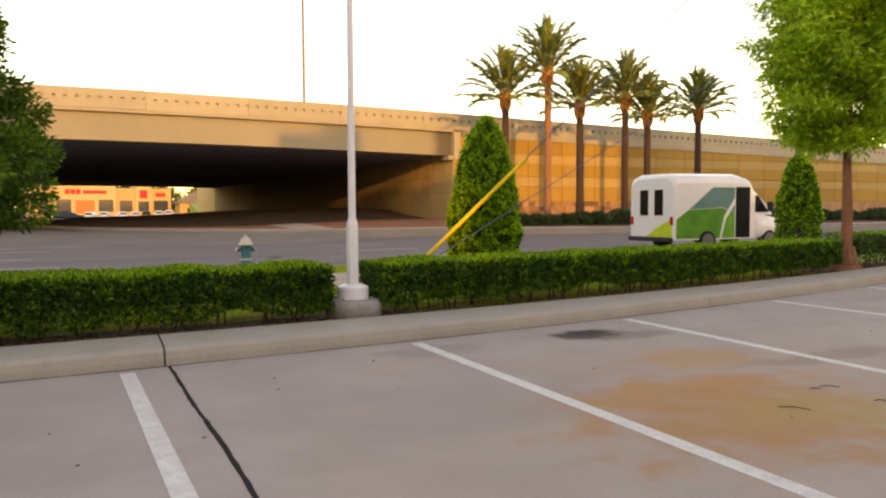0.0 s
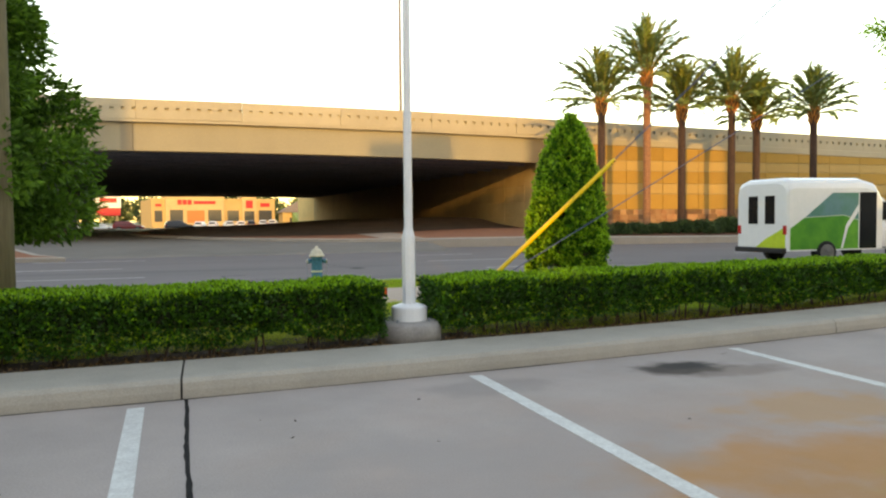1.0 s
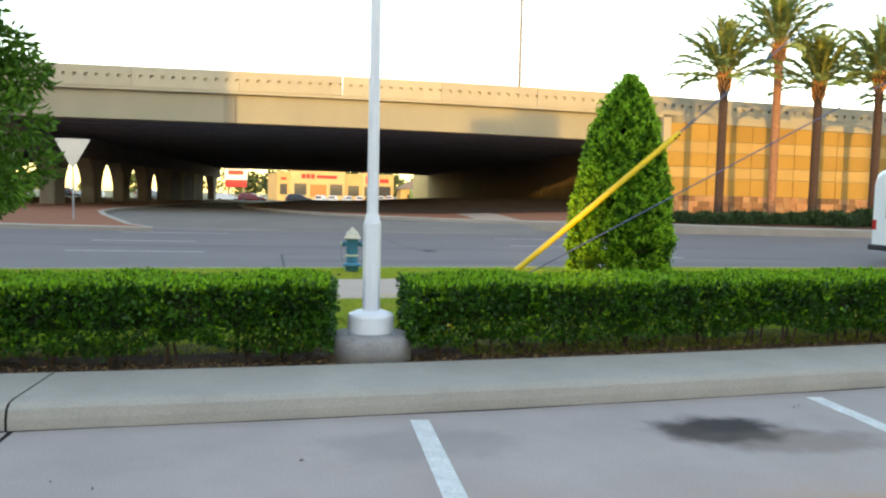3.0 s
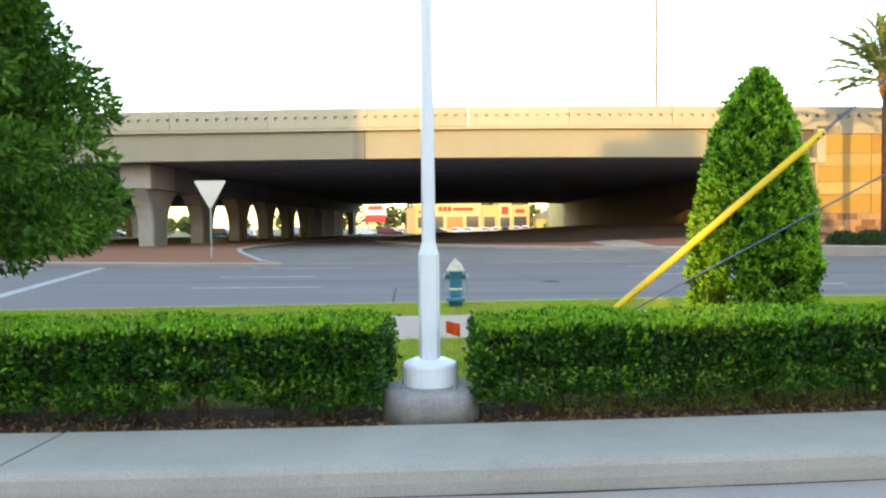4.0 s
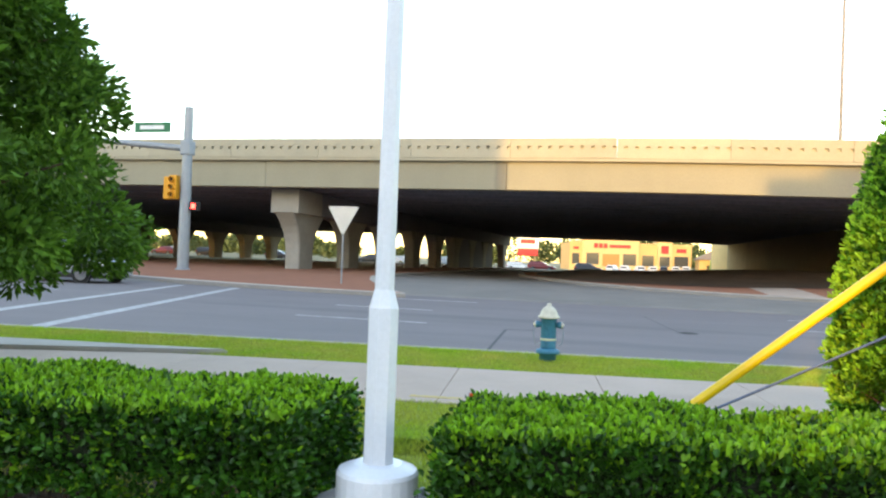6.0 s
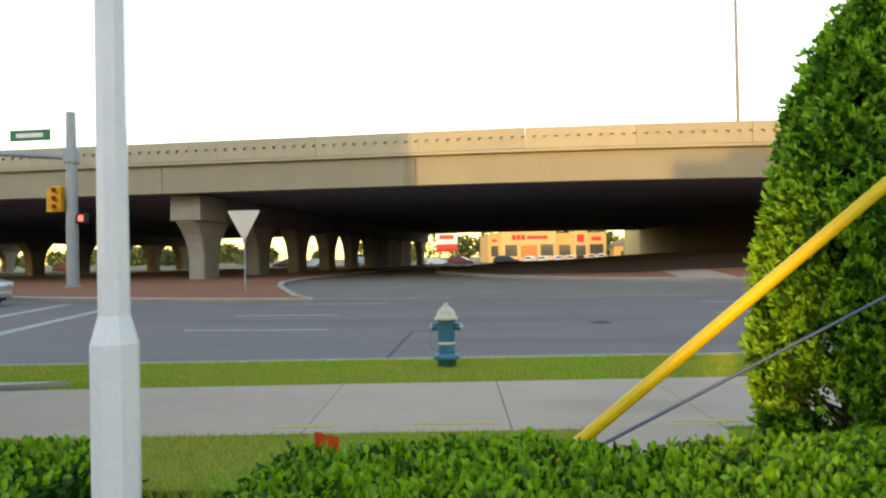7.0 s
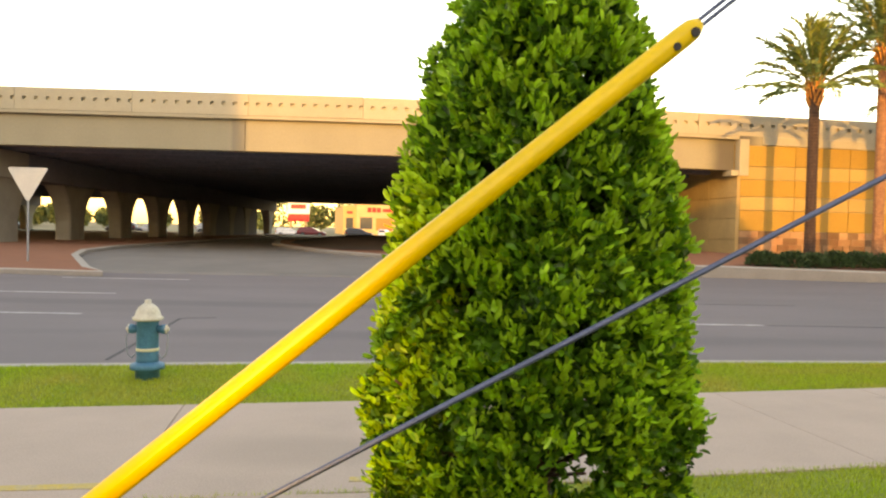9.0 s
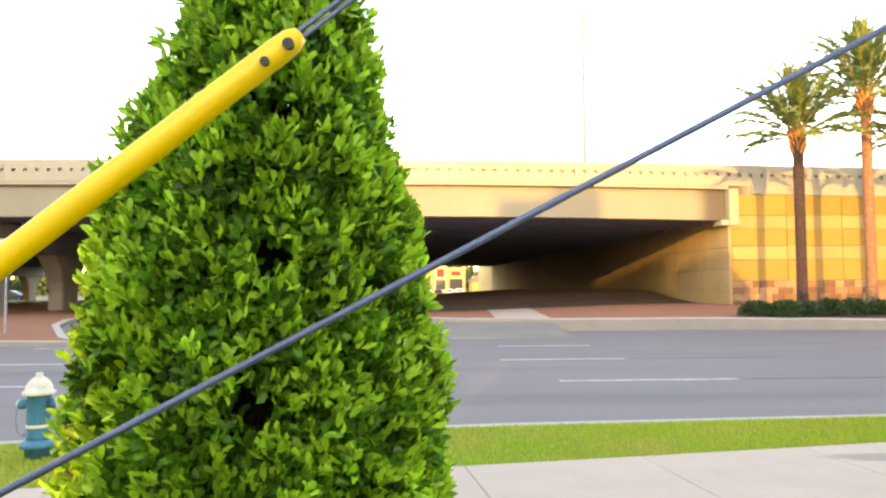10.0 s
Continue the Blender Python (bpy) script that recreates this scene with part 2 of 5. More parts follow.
M_WIRE = mat("galvanised strand", (0.12, 0.15, 0.23), 0.5, 0.6, fine=200)
M_TEAL = mat("blue hydrant paint", (0.045, 0.22, 0.34), 0.45, second=(0.03, 0.13, 0.2), scale=9, fine=60, amount=0.8, bump=0.15)
M_CREAM = mat("cream hydrant paint", (0.66, 0.63, 0.52), 0.5, second=(0.48, 0.44, 0.34), scale=9, amount=0.8, bump=0.1)
M_REFL = mat("reflective band", (0.75, 0.72, 0.5), 0.4)
M_ORANGE = mat("orange flag", (0.85, 0.12, 0.02), 0.6, sheer=0.3)
M_STEEL = mat("galvanised steel", (0.3, 0.33, 0.36), 0.55, 0.4, second=(0.24, 0.26, 0.29), scale=3, grain=0.05)
M_SIGNB = mat("bare sign back", (0.62, 0.6, 0.55), 0.45, 0.3, second=(0.52, 0.5, 0.46), scale=3)
M_GREENS = mat("green sign sheet", (0.02, 0.16, 0.07), 0.5)
M_WHITE = mat("white enamel", (0.75, 0.75, 0.74), 0.45, grain=0.03)
M_SIGY = mat("signal yellow", (0.75, 0.34, 0.02), 0.45)
M_BLACK = mat("black plastic", (0.02, 0.02, 0.022), 0.5)
M_REDL = glow("red lamp", (1.0, 0.03, 0.02), 3.0)
M_SILVER = mat("silver car paint", (0.5, 0.53, 0.56), 0.28, 0.55, grain=0.02, bump=0, coat=0.6, second=(0.46, 0.49, 0.52))
M_GLASS = mat("tinted car glass", (0.01, 0.012, 0.015), 0.12, bump=0, grain=0, spec=0.25)
M_TYRE = mat("tyre rubber", (0.018, 0.018, 0.018), 0.85)
M_RIM = mat("alloy rim", (0.22, 0.22, 0.23), 0.45, 0.6)
M_TAIL = mat("red tail lens", (0.5, 0.02, 0.02), 0.2, spec=0.6)
M_LENS = mat("clear lamp lens", (0.7, 0.72, 0.75), 0.15, spec=0.6)
M_BUSW = mat("white bus paint", (0.8, 0.82, 0.84), 0.25, grain=0.03, bump=0.02, coat=0.6, second=(0.72, 0.75, 0.78))
M_BUSG = mat("green bus wrap", (0.03, 0.24, 0.025), 0.3, second=(0.1, 0.38, 0.035), scale=1.3, amount=1.0, bump=0)
M_BUST = mat("teal bus wrap", (0.11, 0.25, 0.27), 0.2, second=(0.06, 0.22, 0.11), scale=1.1, amount=1.0, bump=0)
M_BUSY = mat("lime bus wrap", (0.5, 0.66, 0.05), 0.35, bump=0)
M_STORE = mat("store stucco", (0.44, 0.31, 0.14), 0.9, second=(0.37, 0.26, 0.12), scale=0.4, fine=8)
# Sunlight at the underpass exit is put into this golden colour.
M_WING = mat("sunlit-toned far wall", (0.74, 0.5, 0.2), 0.85, scale=0.6, fine=8)
M_STORE2 = mat("store trim", (0.48, 0.36, 0.19), 0.9, scale=0.5)
M_RED = mat("red sign sheet", (0.6, 0.02, 0.025), 0.5)
M_SGLASS = mat("shop glass", (0.05, 0.055, 0.06), 0.1, bump=0, spec=0.6)
M_BLOCK = mat("shade block render", (0.45, 0.42, 0.38), 0.9, scale=0.5)
from mathutils.geometry import delaunay_2d_cdt


# ---- helpers for meshes ----
def part(name, bm, material, parent=None, label="", smooth=False):
    me = bpy.data.meshes.new(name)
    bm.to_mesh(me)
    bm.free()
    me.materials.append(material)
    if smooth:
        me.shade_smooth()
    ob = new(name, me)
    ob.parent = parent
    if label:
        tagged(ob, label)
    return ob


def same(name, ob, parent, m=None):
    """Another object on the mesh of ob."""
    o = new(name, ob.data)
    o.parent = parent
    if m is not None:
        o.matrix_basis = m
    return o


def thing(name, label, category, m=None, group="", kind=""):
    ob = new(name)
    if m is not None:
        ob.matrix_basis = m
    return tagged(ob, label, category, group, kind)


def box(bm, x0, x1, y0, y1, z0, z1, bevel=0.0, m=None):
    r = bmesh.ops.create_cube(bm, size=1, matrix=Matrix.Translation(((x0 + x1) / 2, (y0 + y1) / 2, (z0 + z1) / 2)) @ Matrix.Diagonal((x1 - x0, y1 - y0, z1 - z0, 1)))
    if m is not None:
        bmesh.ops.transform(bm, matrix=m, verts=r["verts"])
    if bevel:
        bmesh.ops.bevel(bm, geom=list({e for v in r["verts"] for e in v.link_edges}), offset=bevel, segments=2, affect="EDGES", profile=0.5)
    return bm


def boxed(*a, bevel=0.0, m=None):
    return box(bmesh.new(), *a, bevel=bevel, m=m)


def rod(bm, a, b, r0, r1=None, n=10, caps=True):
    a, b = Vector(a), Vector(b)
    d = b - a
    m = Matrix.Translation((a + b) / 2) @ d.to_track_quat("Z", "Y").to_matrix().to_4x4()
    bmesh.ops.create_cone(bm, cap_ends=caps, segments=n, radius1=r0, radius2=r0 if r1 is None else r1, depth=d.length, matrix=m)
    return bm


def lathe(bm, profile, n=20, m=None):
    """A turned body from (radius, height) pairs, from the bottom up."""
    rings = []
    for r, z in profile:
        ring = [bm.verts.new((r * math.cos(2 * math.pi * i / n), r * math.sin(2 * math.pi * i / n), z)) for i in range(n)]
        rings.append(ring)
    for a, b in zip(rings, rings[1:]):
        for i in range(n):
            bm.faces.new((a[i], a[(i + 1) % n], b[(i + 1) % n], b[i]))
    bm.faces.new(rings[0][::-1])
    bm.faces.new(rings[-1])
    if m is not None:
        bmesh.ops.transform(bm, matrix=m, verts=[v for ring in rings for v in ring])
    return bm


def loft(bm, sections, cap=True):
    """Skin over closed sections with equally many points."""
    rings = [[bm.verts.new(p) for p in s] for s in sections]
    k = len(rings[0])
    for a, b in zip(rings, rings[1:]):
        for i in range(k):
            bm.faces.new((a[i], a[(i + 1) % k], b[(i + 1) % k], b[i]))
    if cap:
        bm.faces.new(rings[0][::-1])
        bm.faces.new(rings[-1])
    bmesh.ops.recalc_face_normals(bm, faces=bm.faces)
    return bm


def prism(bm, outline, z0, z1):
    """An upright prism over an outline of the plan; the heights may be functions of (x, y)."""
    lo = [bm.verts.new((x, y, z0(x, y) if callable(z0) else z0)) for x, y in outline]
    hi = [bm.verts.new((x, y, z1(x, y) if callable(z1) else z1)) for x, y in outline]
    k = len(lo)
    for i in range(k):
        bm.faces.new((lo[i], lo[(i + 1) % k], hi[(i + 1) % k], hi[i]))
    bm.faces.new(hi)
    bm.faces.new(lo[::-1])
    bmesh.ops.recalc_face_normals(bm, faces=bm.faces)
    return bm


def arrays(name, verts, tris, material, parent=None, label=""):
    """A mesh of triangles from arrays."""
    me = bpy.data.meshes.new(name)
    me.vertices.add(len(verts))
    me.vertices.foreach_set("co", np.asarray(verts, "f").ravel())
    me.loops.add(3 * len(tris))
    me.loops.foreach_set("vertex_index", np.asarray(tris, "i").ravel())
    me.polygons.add(len(tris))
    me.polygons.foreach_set("loop_start", np.arange(0, 3 * len(tris), 3, dtype="i"))
    me.update(calc_edges=True)
    me.materials.append(material)
    ob = new(name, me)
    ob.parent = parent
    if label:
        tagged(ob, label)
    return ob


def unit(v):
    return v / np.maximum(np.linalg.norm(v, axis=-1, keepdims=True), 1e-9)


def leaf_arrays(rng, points, normals, length, width, spread=0.8, fold=0.25, broad=False):
    """A folded leaf at each point, pointed or broad, turned at random round the given normal."""
    k = len(points)
    ahead = unit(normals + spread * rng.normal(size=(k, 3)))
    side = unit(np.cross(ahead, rng.normal(size=(k, 3))))
    up = np.cross(side, ahead)
    ln = (length * rng.uniform(0.65, 1.25, k))[:, None]
    wd = (width * rng.uniform(0.7, 1.25, k))[:, None]
    mid = points + ahead * ln * 0.45
    if broad:
        low, high = points + ahead * ln * 0.38, points + ahead * ln * 0.78
        lift = up * wd * fold
        v = np.stack([points, low + side * wd * 0.44 + lift, high + side * wd * 0.4 + lift * 0.8, points + ahead * ln - lift * 0.5, high - side * wd * 0.4 + lift * 0.8, low - side * wd * 0.44 + lift], 1)
        base = 6 * np.arange(k)[:, None]
        tris = np.concatenate([base + [0, 1, 2], base + [0, 2, 3], base + [0, 3, 4], base + [0, 4, 5]], 0)
        return v.reshape(-1, 3), tris
    v = np.stack([points, mid + side * wd / 2 + up * wd * fold, points + ahead * ln - up * wd * fold * 0.6, mid - side * wd / 2 + up * wd * fold], 1)
    base = 4 * np.arange(k)[:, None]
    tris = np.concatenate([base + [0, 1, 2], base + [0, 2, 3]], 0)
    return v.reshape(-1, 3), tris


def leaves(name, rng, points, normals, length, width, material, parent, label="", **kw):
    v, t = leaf_arrays(rng, points, normals, length, width, **kw)
    return arrays(name, v, t, material, parent, label)


# ---- plan ----
def curb_y(x):
    """The foot of the parking kerb."""
    x = min(x, 11.0)
    return -1.06 + 0.10 * x + 0.007 * x * x


def walk_near(x):
    return 3.22 + 0.13 * x + 0.005 * x * abs(x)


def walk_far(x):
    return 5.23 + 0.14 * x + 0.003 * x * abs(x)


def kerb_back(x):
    return 6.94 + 0.125 * x if x < 4 else 7.44 + 0.06 * (x - 4)


def smooth(a, b, v):
    v = min(max((v - a) / (b - a), 0.0), 1.0)
    return v * v * (3 - 2 * v)


def far_z(x, y):
    """The islands beyond the road, which rise a little towards the bridge."""
    return 0.06 + 0.3 * smooth(22, 28, y) + 0.3 * smooth(4, 15, x) * smooth(27, 34, y) - 0.1 * smooth(45, 111, y)


def lot_z(x, y):
    """The ground beyond the bridge, which falls to the far parking lot."""
    return far_z(x, y) - 0.08 - 0.72 * smooth(112, 136, y)


def ribbon(name, xs, near, far, z, material, parent=None, depth=0.25):
    """A slab between two curves of the plan."""
    outline = [(x, near(x)) for x in xs] + [(x, far(x)) for x in reversed(xs)]
    return part(name, prism(bmesh.new(), outline, z - depth, z), material, parent)


def steps(a, b, k):
    return [a + (b - a) * i / k for i in range(k + 1)]


# ---- ground ----
bm = bmesh.new()
gx = [-2500, -600, -200, -100, -60, -30, -10, 0, 10, 20, 40, 80, 200, 600, 2500]
gy = [-2500, -600, -200, -60, -20, 0, 10, 20, 25, 30, 36, 45, 60, 80, 111, 118, 124, 130, 136, 150, 230, 400, 1000, 2500]
rows = [[bm.verts.new((x, y, -0.3 if y <= 80 else lot_z(x, y))) for x in gx] for y in gy]
for a, b in zip(rows, rows[1:]):
    for i in range(len(gx) - 1):
        bm.faces.new((a[i], a[i + 1], b[i + 1], b[i]))
tagged(part("ground", bm, M_FIELD), "dull earth and scrub reaching to the horizon", "ground", kind="structure")

lot = thing("parking_lot", "pinkish concrete parking lot with oil and rust stains", "pavement", kind="structure")
JX = (-1.965, -0.95)        # the sealed joint, at the kerb and at the far edge of the lot
for a, b, a2, b2 in ((-16.0, JX[0] - 0.008, -16.0, JX[1] - 0.008), (JX[0] + 0.008, 26.0, JX[1] + 0.008, 26.0)):
    outline = [(a2, -30.0), (b2, -30.0)] + [(x, curb_y(x) + 0.02) for x in reversed(steps(a, b, 24))]
    part("slab", prism(bmesh.new(), outline, -0.28, 0.0), M_LOT, lot)
seam_rng = random.Random(21)
seam = []
for k in range(141):
    f = k / 140
    y = -14.0 + f * (curb_y(-1.96) + 14.01)
    g = (y + 30) / (curb_y(-1.96) + 30)
    seam.append((JX[1] + (JX[0] - JX[1]) * g + 0.005 * math.sin(y * 3.1) + seam_rng.uniform(-0.003, 0.003), y, 0.0125 + seam_rng.uniform(-0.003, 0.004)))
part("joint_filler", prism(bmesh.new(), [(x + w, y) for x, y, w in seam] + [(x - w, y) for x, y, w in reversed(seam)], -0.2, 0.003), M_SEAL, lot, "black joint sealant")
dirt = [(x, curb_y(x) + 0.004, 0.006 + 0.016 * abs(math.sin(x * 2.3) * math.sin(x * 0.9 + 1))) for x in steps(-6.0, 7.0, 90)]
part("joint_filler", prism(bmesh.new(), [(x, y - w) for x, y, w in dirt] + [(x, y) for x, y, w in reversed(dirt)], -0.1, 0.0025), M_SEAL, lot, "black joint sealant")
for x, dx in ((-2.28, 0.26), (0.235, 0.15), (2.97, -0.02), (5.8, 0.1), (8.5, 0.0), (11.2, 0.0)):
    y1 = curb_y(x) - 0.14
    o = [(x - 0.055, y1), (x - 0.055 + dx, y1 - 5.4), (x + 0.055 + dx, y1 - 5.4), (x + 0.055, y1)]
    tagged(part("stall_line", prism(bmesh.new(), o, -0.004, 0.004), M_PAINT), "worn white painted parking stall line", "road marking", "stall lines", "structure")

curb = thing("curb", "wide concrete parking kerb with a rounded nose", "kerb", kind="structure")
PROFILE = ((0.0, -0.2), (0.0, 0.06), (0.012, 0.115), (0.045, 0.143), (0.1, 0.15), (0.7, 0.155), (0.7, -0.2))
for a, b in ((-16.0, -2.0), (-1.985, 4.6), (4.61, 11.2), (11.21, 26.0)):
    sections = [[(x, curb_y(x) + p, z) for p, z in PROFILE] for x in steps(a, b, 12)]
    part("curb_segment", loft(bmesh.new(), sections), M_CURB, curb)
for x in (-1.9925, 4.605, 11.205):
    part("joint_filler", loft(bmesh.new(), [[(x + d, curb_y(x) + p + 0.004, z - 0.006) for p, z in PROFILE] for d in (-0.012, 0.012)]), M_SEAL, curb)


def bed_back(x):
    return curb_y(x) + 1.75


XS = steps(-16, 26, 42)
tagged(ribbon("planting_bed", XS, lambda x: curb_y(x) + 0.7, bed_back, 0.11, M_SOIL), "dark brown mulch bed under the hedge", "ground", kind="structure")
lawn = tagged(ribbon("lawn", XS, bed_back, walk_near, 0.1, M_GRASS), "mown green lawn between hedge and sidewalk", "lawn", kind="structure")
verge = tagged(ribbon("verge", XS, walk_far, kerb_back, 0.1, M_GRASS), "mown green verge between sidewalk and road", "lawn", kind="structure")
kerb = thing("road_kerb", "pale concrete road kerb", "kerb", kind="structure")
for a in range(-16, 26, 3):
    ribbon("kerb_stone", steps(a + 0.004, a + 2.996, 3), lambda x: kerb_back(x), lambda x: kerb_back(x) + 0.15, 0.105, M_CURB, kerb, 0.4)
sidewalk = thing("sidewalk", "pale concrete sidewalk slabs with tooled joints", "pavement", kind="structure")
for i in range(-10, 16):
    xa = 0.62 + 1.45 * i
    xb = xa + 1.444
    o = [(xa + 0.13 * 2, walk_near(xa)), (xb + 0.26, walk_near(xb)), (xb, walk_far(xb)), (xa, walk_far(xa))]
    bm = prism(bmesh.new(), o, -0.1, 0.112)
    bmesh.ops.bevel(bm, geom=[e for e in bm.edges if min(v.co.z for v in e.verts) > 0.1], offset=0.0035, segments=1, affect="EDGES")
    part("slab", bm, M_WALK, sidewalk)
tagged(ribbon("sidewalk_bed", XS, lambda x: walk_near(x) + 0.01, lambda x: walk_far(x) - 0.01, 0.085, M_SOIL), "dirt in the joints of the sidewalk", "ground", kind="structure")
for x0, x1, y0 in ((-0.85, -0.4, 3.27), (0.15, 0.75, 3.43), (2.0, 2.5, 3.62)):
    o = [(x0, y0), (x1, y0 + 0.09 * (x1 - x0)), (x1, y0 + 0.085 + 0.09 * (x1 - x0)), (x0, y0 + 0.07)]
    tagged(part("utility_mark", prism(bmesh.new(), o, 0.108, 0.1155), M_YMARK), "faded yellow spray mark on the sidewalk", "road marking", "utility marks", "structure")
bm = prism(bmesh.new(), [(1.42, 2.62), (2.35, 2.72), (2.3, 3.42), (1.36, 3.34)], 0.0, 0.135)
bmesh.ops.bevel(bm, geom=bm.edges[:], offset=0.012, segments=2, affect="EDGES")
tagged(part("concrete_pad", bm, M_WALK), "small concrete utility pad set in the lawn", "concrete pad")
bm = prism(bmesh.new(), [(-3.55, 4.93), (-6.6, 4.5), (-12, 3.6), (-12, 2.9), (-5.9, 3.95), (-3.8, 4.72)], 0.0, 0.16)
bmesh.ops.bevel(bm, geom=bm.edges[:], offset=0.02, segments=2, affect="EDGES")
tagged(part("curb_ramp", bm, M_CURB), "grey concrete edge of a kerb ramp", "kerb", kind="structure")

# ---- road ----
ROAD_Z = -0.1
o = [(x, kerb_back(x) + 0.14) for x in steps(-16, 26, 20)]
o = [(-160, 4.0)] + o + [(160, 18.0), (160, 30), (24, 30), (4, 34), (-16, 34), (-160, 34)]
tagged(part("road", prism(bmesh.new(), o, ROAD_Z - 0.1, ROAD_Z), M_ROAD), "worn grey-mauve concrete road", "road", kind="structure")


bm = bmesh.new()
rows = [[bm.verts.new((x, y, ROAD_Z - 0.06 if y < 23.1 else max(ROAD_Z + 0.003, far_z(-10, y) - 0.14))) for x in (-20, -10, 8)] for y in [23.0, 23.3] + steps(25, 113, 44)]
for a, b in zip(rows, rows[1:]):
    for i in range(2):
        bm.faces.new((a[i], a[i + 1], b[i + 1], b[i]))
tagged(part("turn_lane", bm, M_LANE), "shadowed concrete lane under the bridge", "road", kind="structure")


def stripe(x0, y0, x1, y1, w=0.12):
    d = Vector((x1 - x0, y1 - y0)).normalized() * w / 2
    o = [(x0 + d.y, y0 - d.x), (x1 + d.y, y1 - d.x), (x1 - d.y, y1 + d.x), (x0 - d.y, y0 + d.x)]
    return tagged(part("lane_line", prism(bmesh.new(), o, ROAD_Z - 0.01, ROAD_Z + 0.005), M_LPAINT), "worn white lane line on the road", "road marking", "lane lines", "structure")


for k in range(-6, 9):
    stripe(5.55 + 11.9 * k, 12.6, 8.6 + 11.9 * k, 12.6)
    stripe(4.95 + 11.9 * k, 16.4, 7.7 + 11.9 * k, 16.4)
stripe(-7.4, 20.9, -3.9, 20.9)
stripe(5.3, 20.2, 7.8, 20.2)
stripe(-8.2, 5.9, -13.35, 22.2, 0.3)
stripe(-11.3, 8.6, -15.7, 22.2, 0.3)
for a, b in (((-1.15, 8.3), (-1.5, 12.2)), ((-1.5, 12.2), (-0.95, 12.35)), ((8.7, 12.6), (12.2, 12.62)), ((7.8, 16.4), (11.2, 16.42)), ((2.0, 13.7), (1.3, 18.5))):
    d = (Vector(b) - Vector(a)).normalized() * (0.01 if b[1] > 18 else 0.025)
    o = [(a[0] + d.y, a[1] - d.x), (b[0] + d.y, b[1] - d.x), (b[0] - d.y, b[1] + d.x), (a[0] - d.y, a[1] + d.x)]
    tagged(part("tar_seam", prism(bmesh.new(), o, ROAD_Z - 0.01, ROAD_Z + 0.003), M_TAR), "black tar seam in the road", "road marking", "tar seams", "structure")

# ---- islands beyond the road ----
def sheet(outline, z, step=2.5):
    """A surface over an outline of the plan that follows the height z(x, y)."""
    k = len(outline)
    xs, ys = [p[0] for p in outline], [p[1] for p in outline]
    pts = [Vector(p) for p in outline]

    def inside(x, y):
        hit = False
        for (xa, ya), (xb, yb) in zip(outline, outline[1:] + outline[:1]):
            if (ya > y) != (yb > y) and x < xa + (xb - xa) * (y - ya) / (yb - ya):
                hit = not hit
        return hit

    for x in np.arange(min(xs) + 1, max(xs), step):
        for y in np.arange(min(ys) + 1, max(ys), step):
            if inside(x, y):
                pts.append(Vector((float(x), float(y))))
    v, _, f, *_ = delaunay_2d_cdt(pts, [(i, (i + 1) % k) for i in range(k)], [], 1, 1e-5)
    bm = bmesh.new()
    made = [bm.verts.new((p.x, p.y, z(p.x, p.y))) for p in v]
    for t in f:
        bm.faces.new([made[i] for i in t])
    bmesh.ops.recalc_face_normals(bm, faces=bm.faces)
    if sum(g.normal.z for g in bm.faces) < 0:
        bmesh.ops.reverse_faces(bm, faces=bm.faces)
    return bm


def dense(outline, most=3.0):
    """The same outline with more points along its long sides."""
    out = []
    for a, b in zip(outline, outline[1:] + outline[:1]):
        a, b = Vector(a), Vector(b)
        k = max(1, int((b - a).length / most))
        out += [tuple(a.lerp(b, i / k)) for i in range(k)]
    return out


def island(name, label, outline, border=0.45):
    """Pavers within a raised kerb; the outline runs against the clock."""
    ob = thing(name, label, "traffic island", kind="structure")
    outline = dense(outline)
    k = len(outline)
    inner = []
    for i, p in enumerate(outline):
        t = (Vector(outline[(i + 1) % k]) - Vector(outline[i - 1])).normalized()
        inner.append((p[0] - t.y * border, p[1] + t.x * border))
    bm = bmesh.new()
    rings = [[bm.verts.new((x, y, f(x, y))) for x, y in o] for o, f in ((outline, lambda x, y: -0.3), (outline, lambda x, y: far_z(x, y) - 0.02), ([(p[0] * 0.9 + q[0] * 0.1, p[1] * 0.9 + q[1] * 0.1) for p, q in zip(outline, inner)], far_z), (inner, far_z), (inner, lambda x, y: -0.3))]
    for a, b in zip(rings[1:], rings[2:]):
        for i in range(k):
            bm.faces.new((a[i], a[(i + 1) % k], b[(i + 1) % k], b[i]))
    bmesh.ops.recalc_face_normals(bm, faces=bm.faces)
    part("kerb", bm, M_CURB, ob, "pale concrete kerb round the pavers")
    # Separate face, so its shade can be given as a darker colour.
    face = bmesh.new()
    low, high = ([face.verts.new((x, y, f(x, y))) for x, y in outline] for f in (lambda x, y: -0.3, lambda x, y: far_z(x, y) - 0.02))
    for i in range(k):
        face.faces.new((low[i], low[(i + 1) % k], high[(i + 1) % k], high[i]))
    part("kerb_face", face, M_KFACE, ob, "kerb face coloured grey for its shade")
    part("paving", sheet(inner, lambda x, y: far_z(x, y) - 0.008), M_BRICK, ob, "red brick pavers")
    return ob


L_OUT = [(-10, 21.9), (-6.5, 21.4), (-7.6, 23.2), (-9.4, 26.5), (-10.6, 30.0), (-11.6, 36.0), (-12.5, 60.0), (-14, 111.0), (-40, 111), (-40, 60), (-40, 38), (-34, 28.5), (-26, 25.3), (-18, 23.4)]
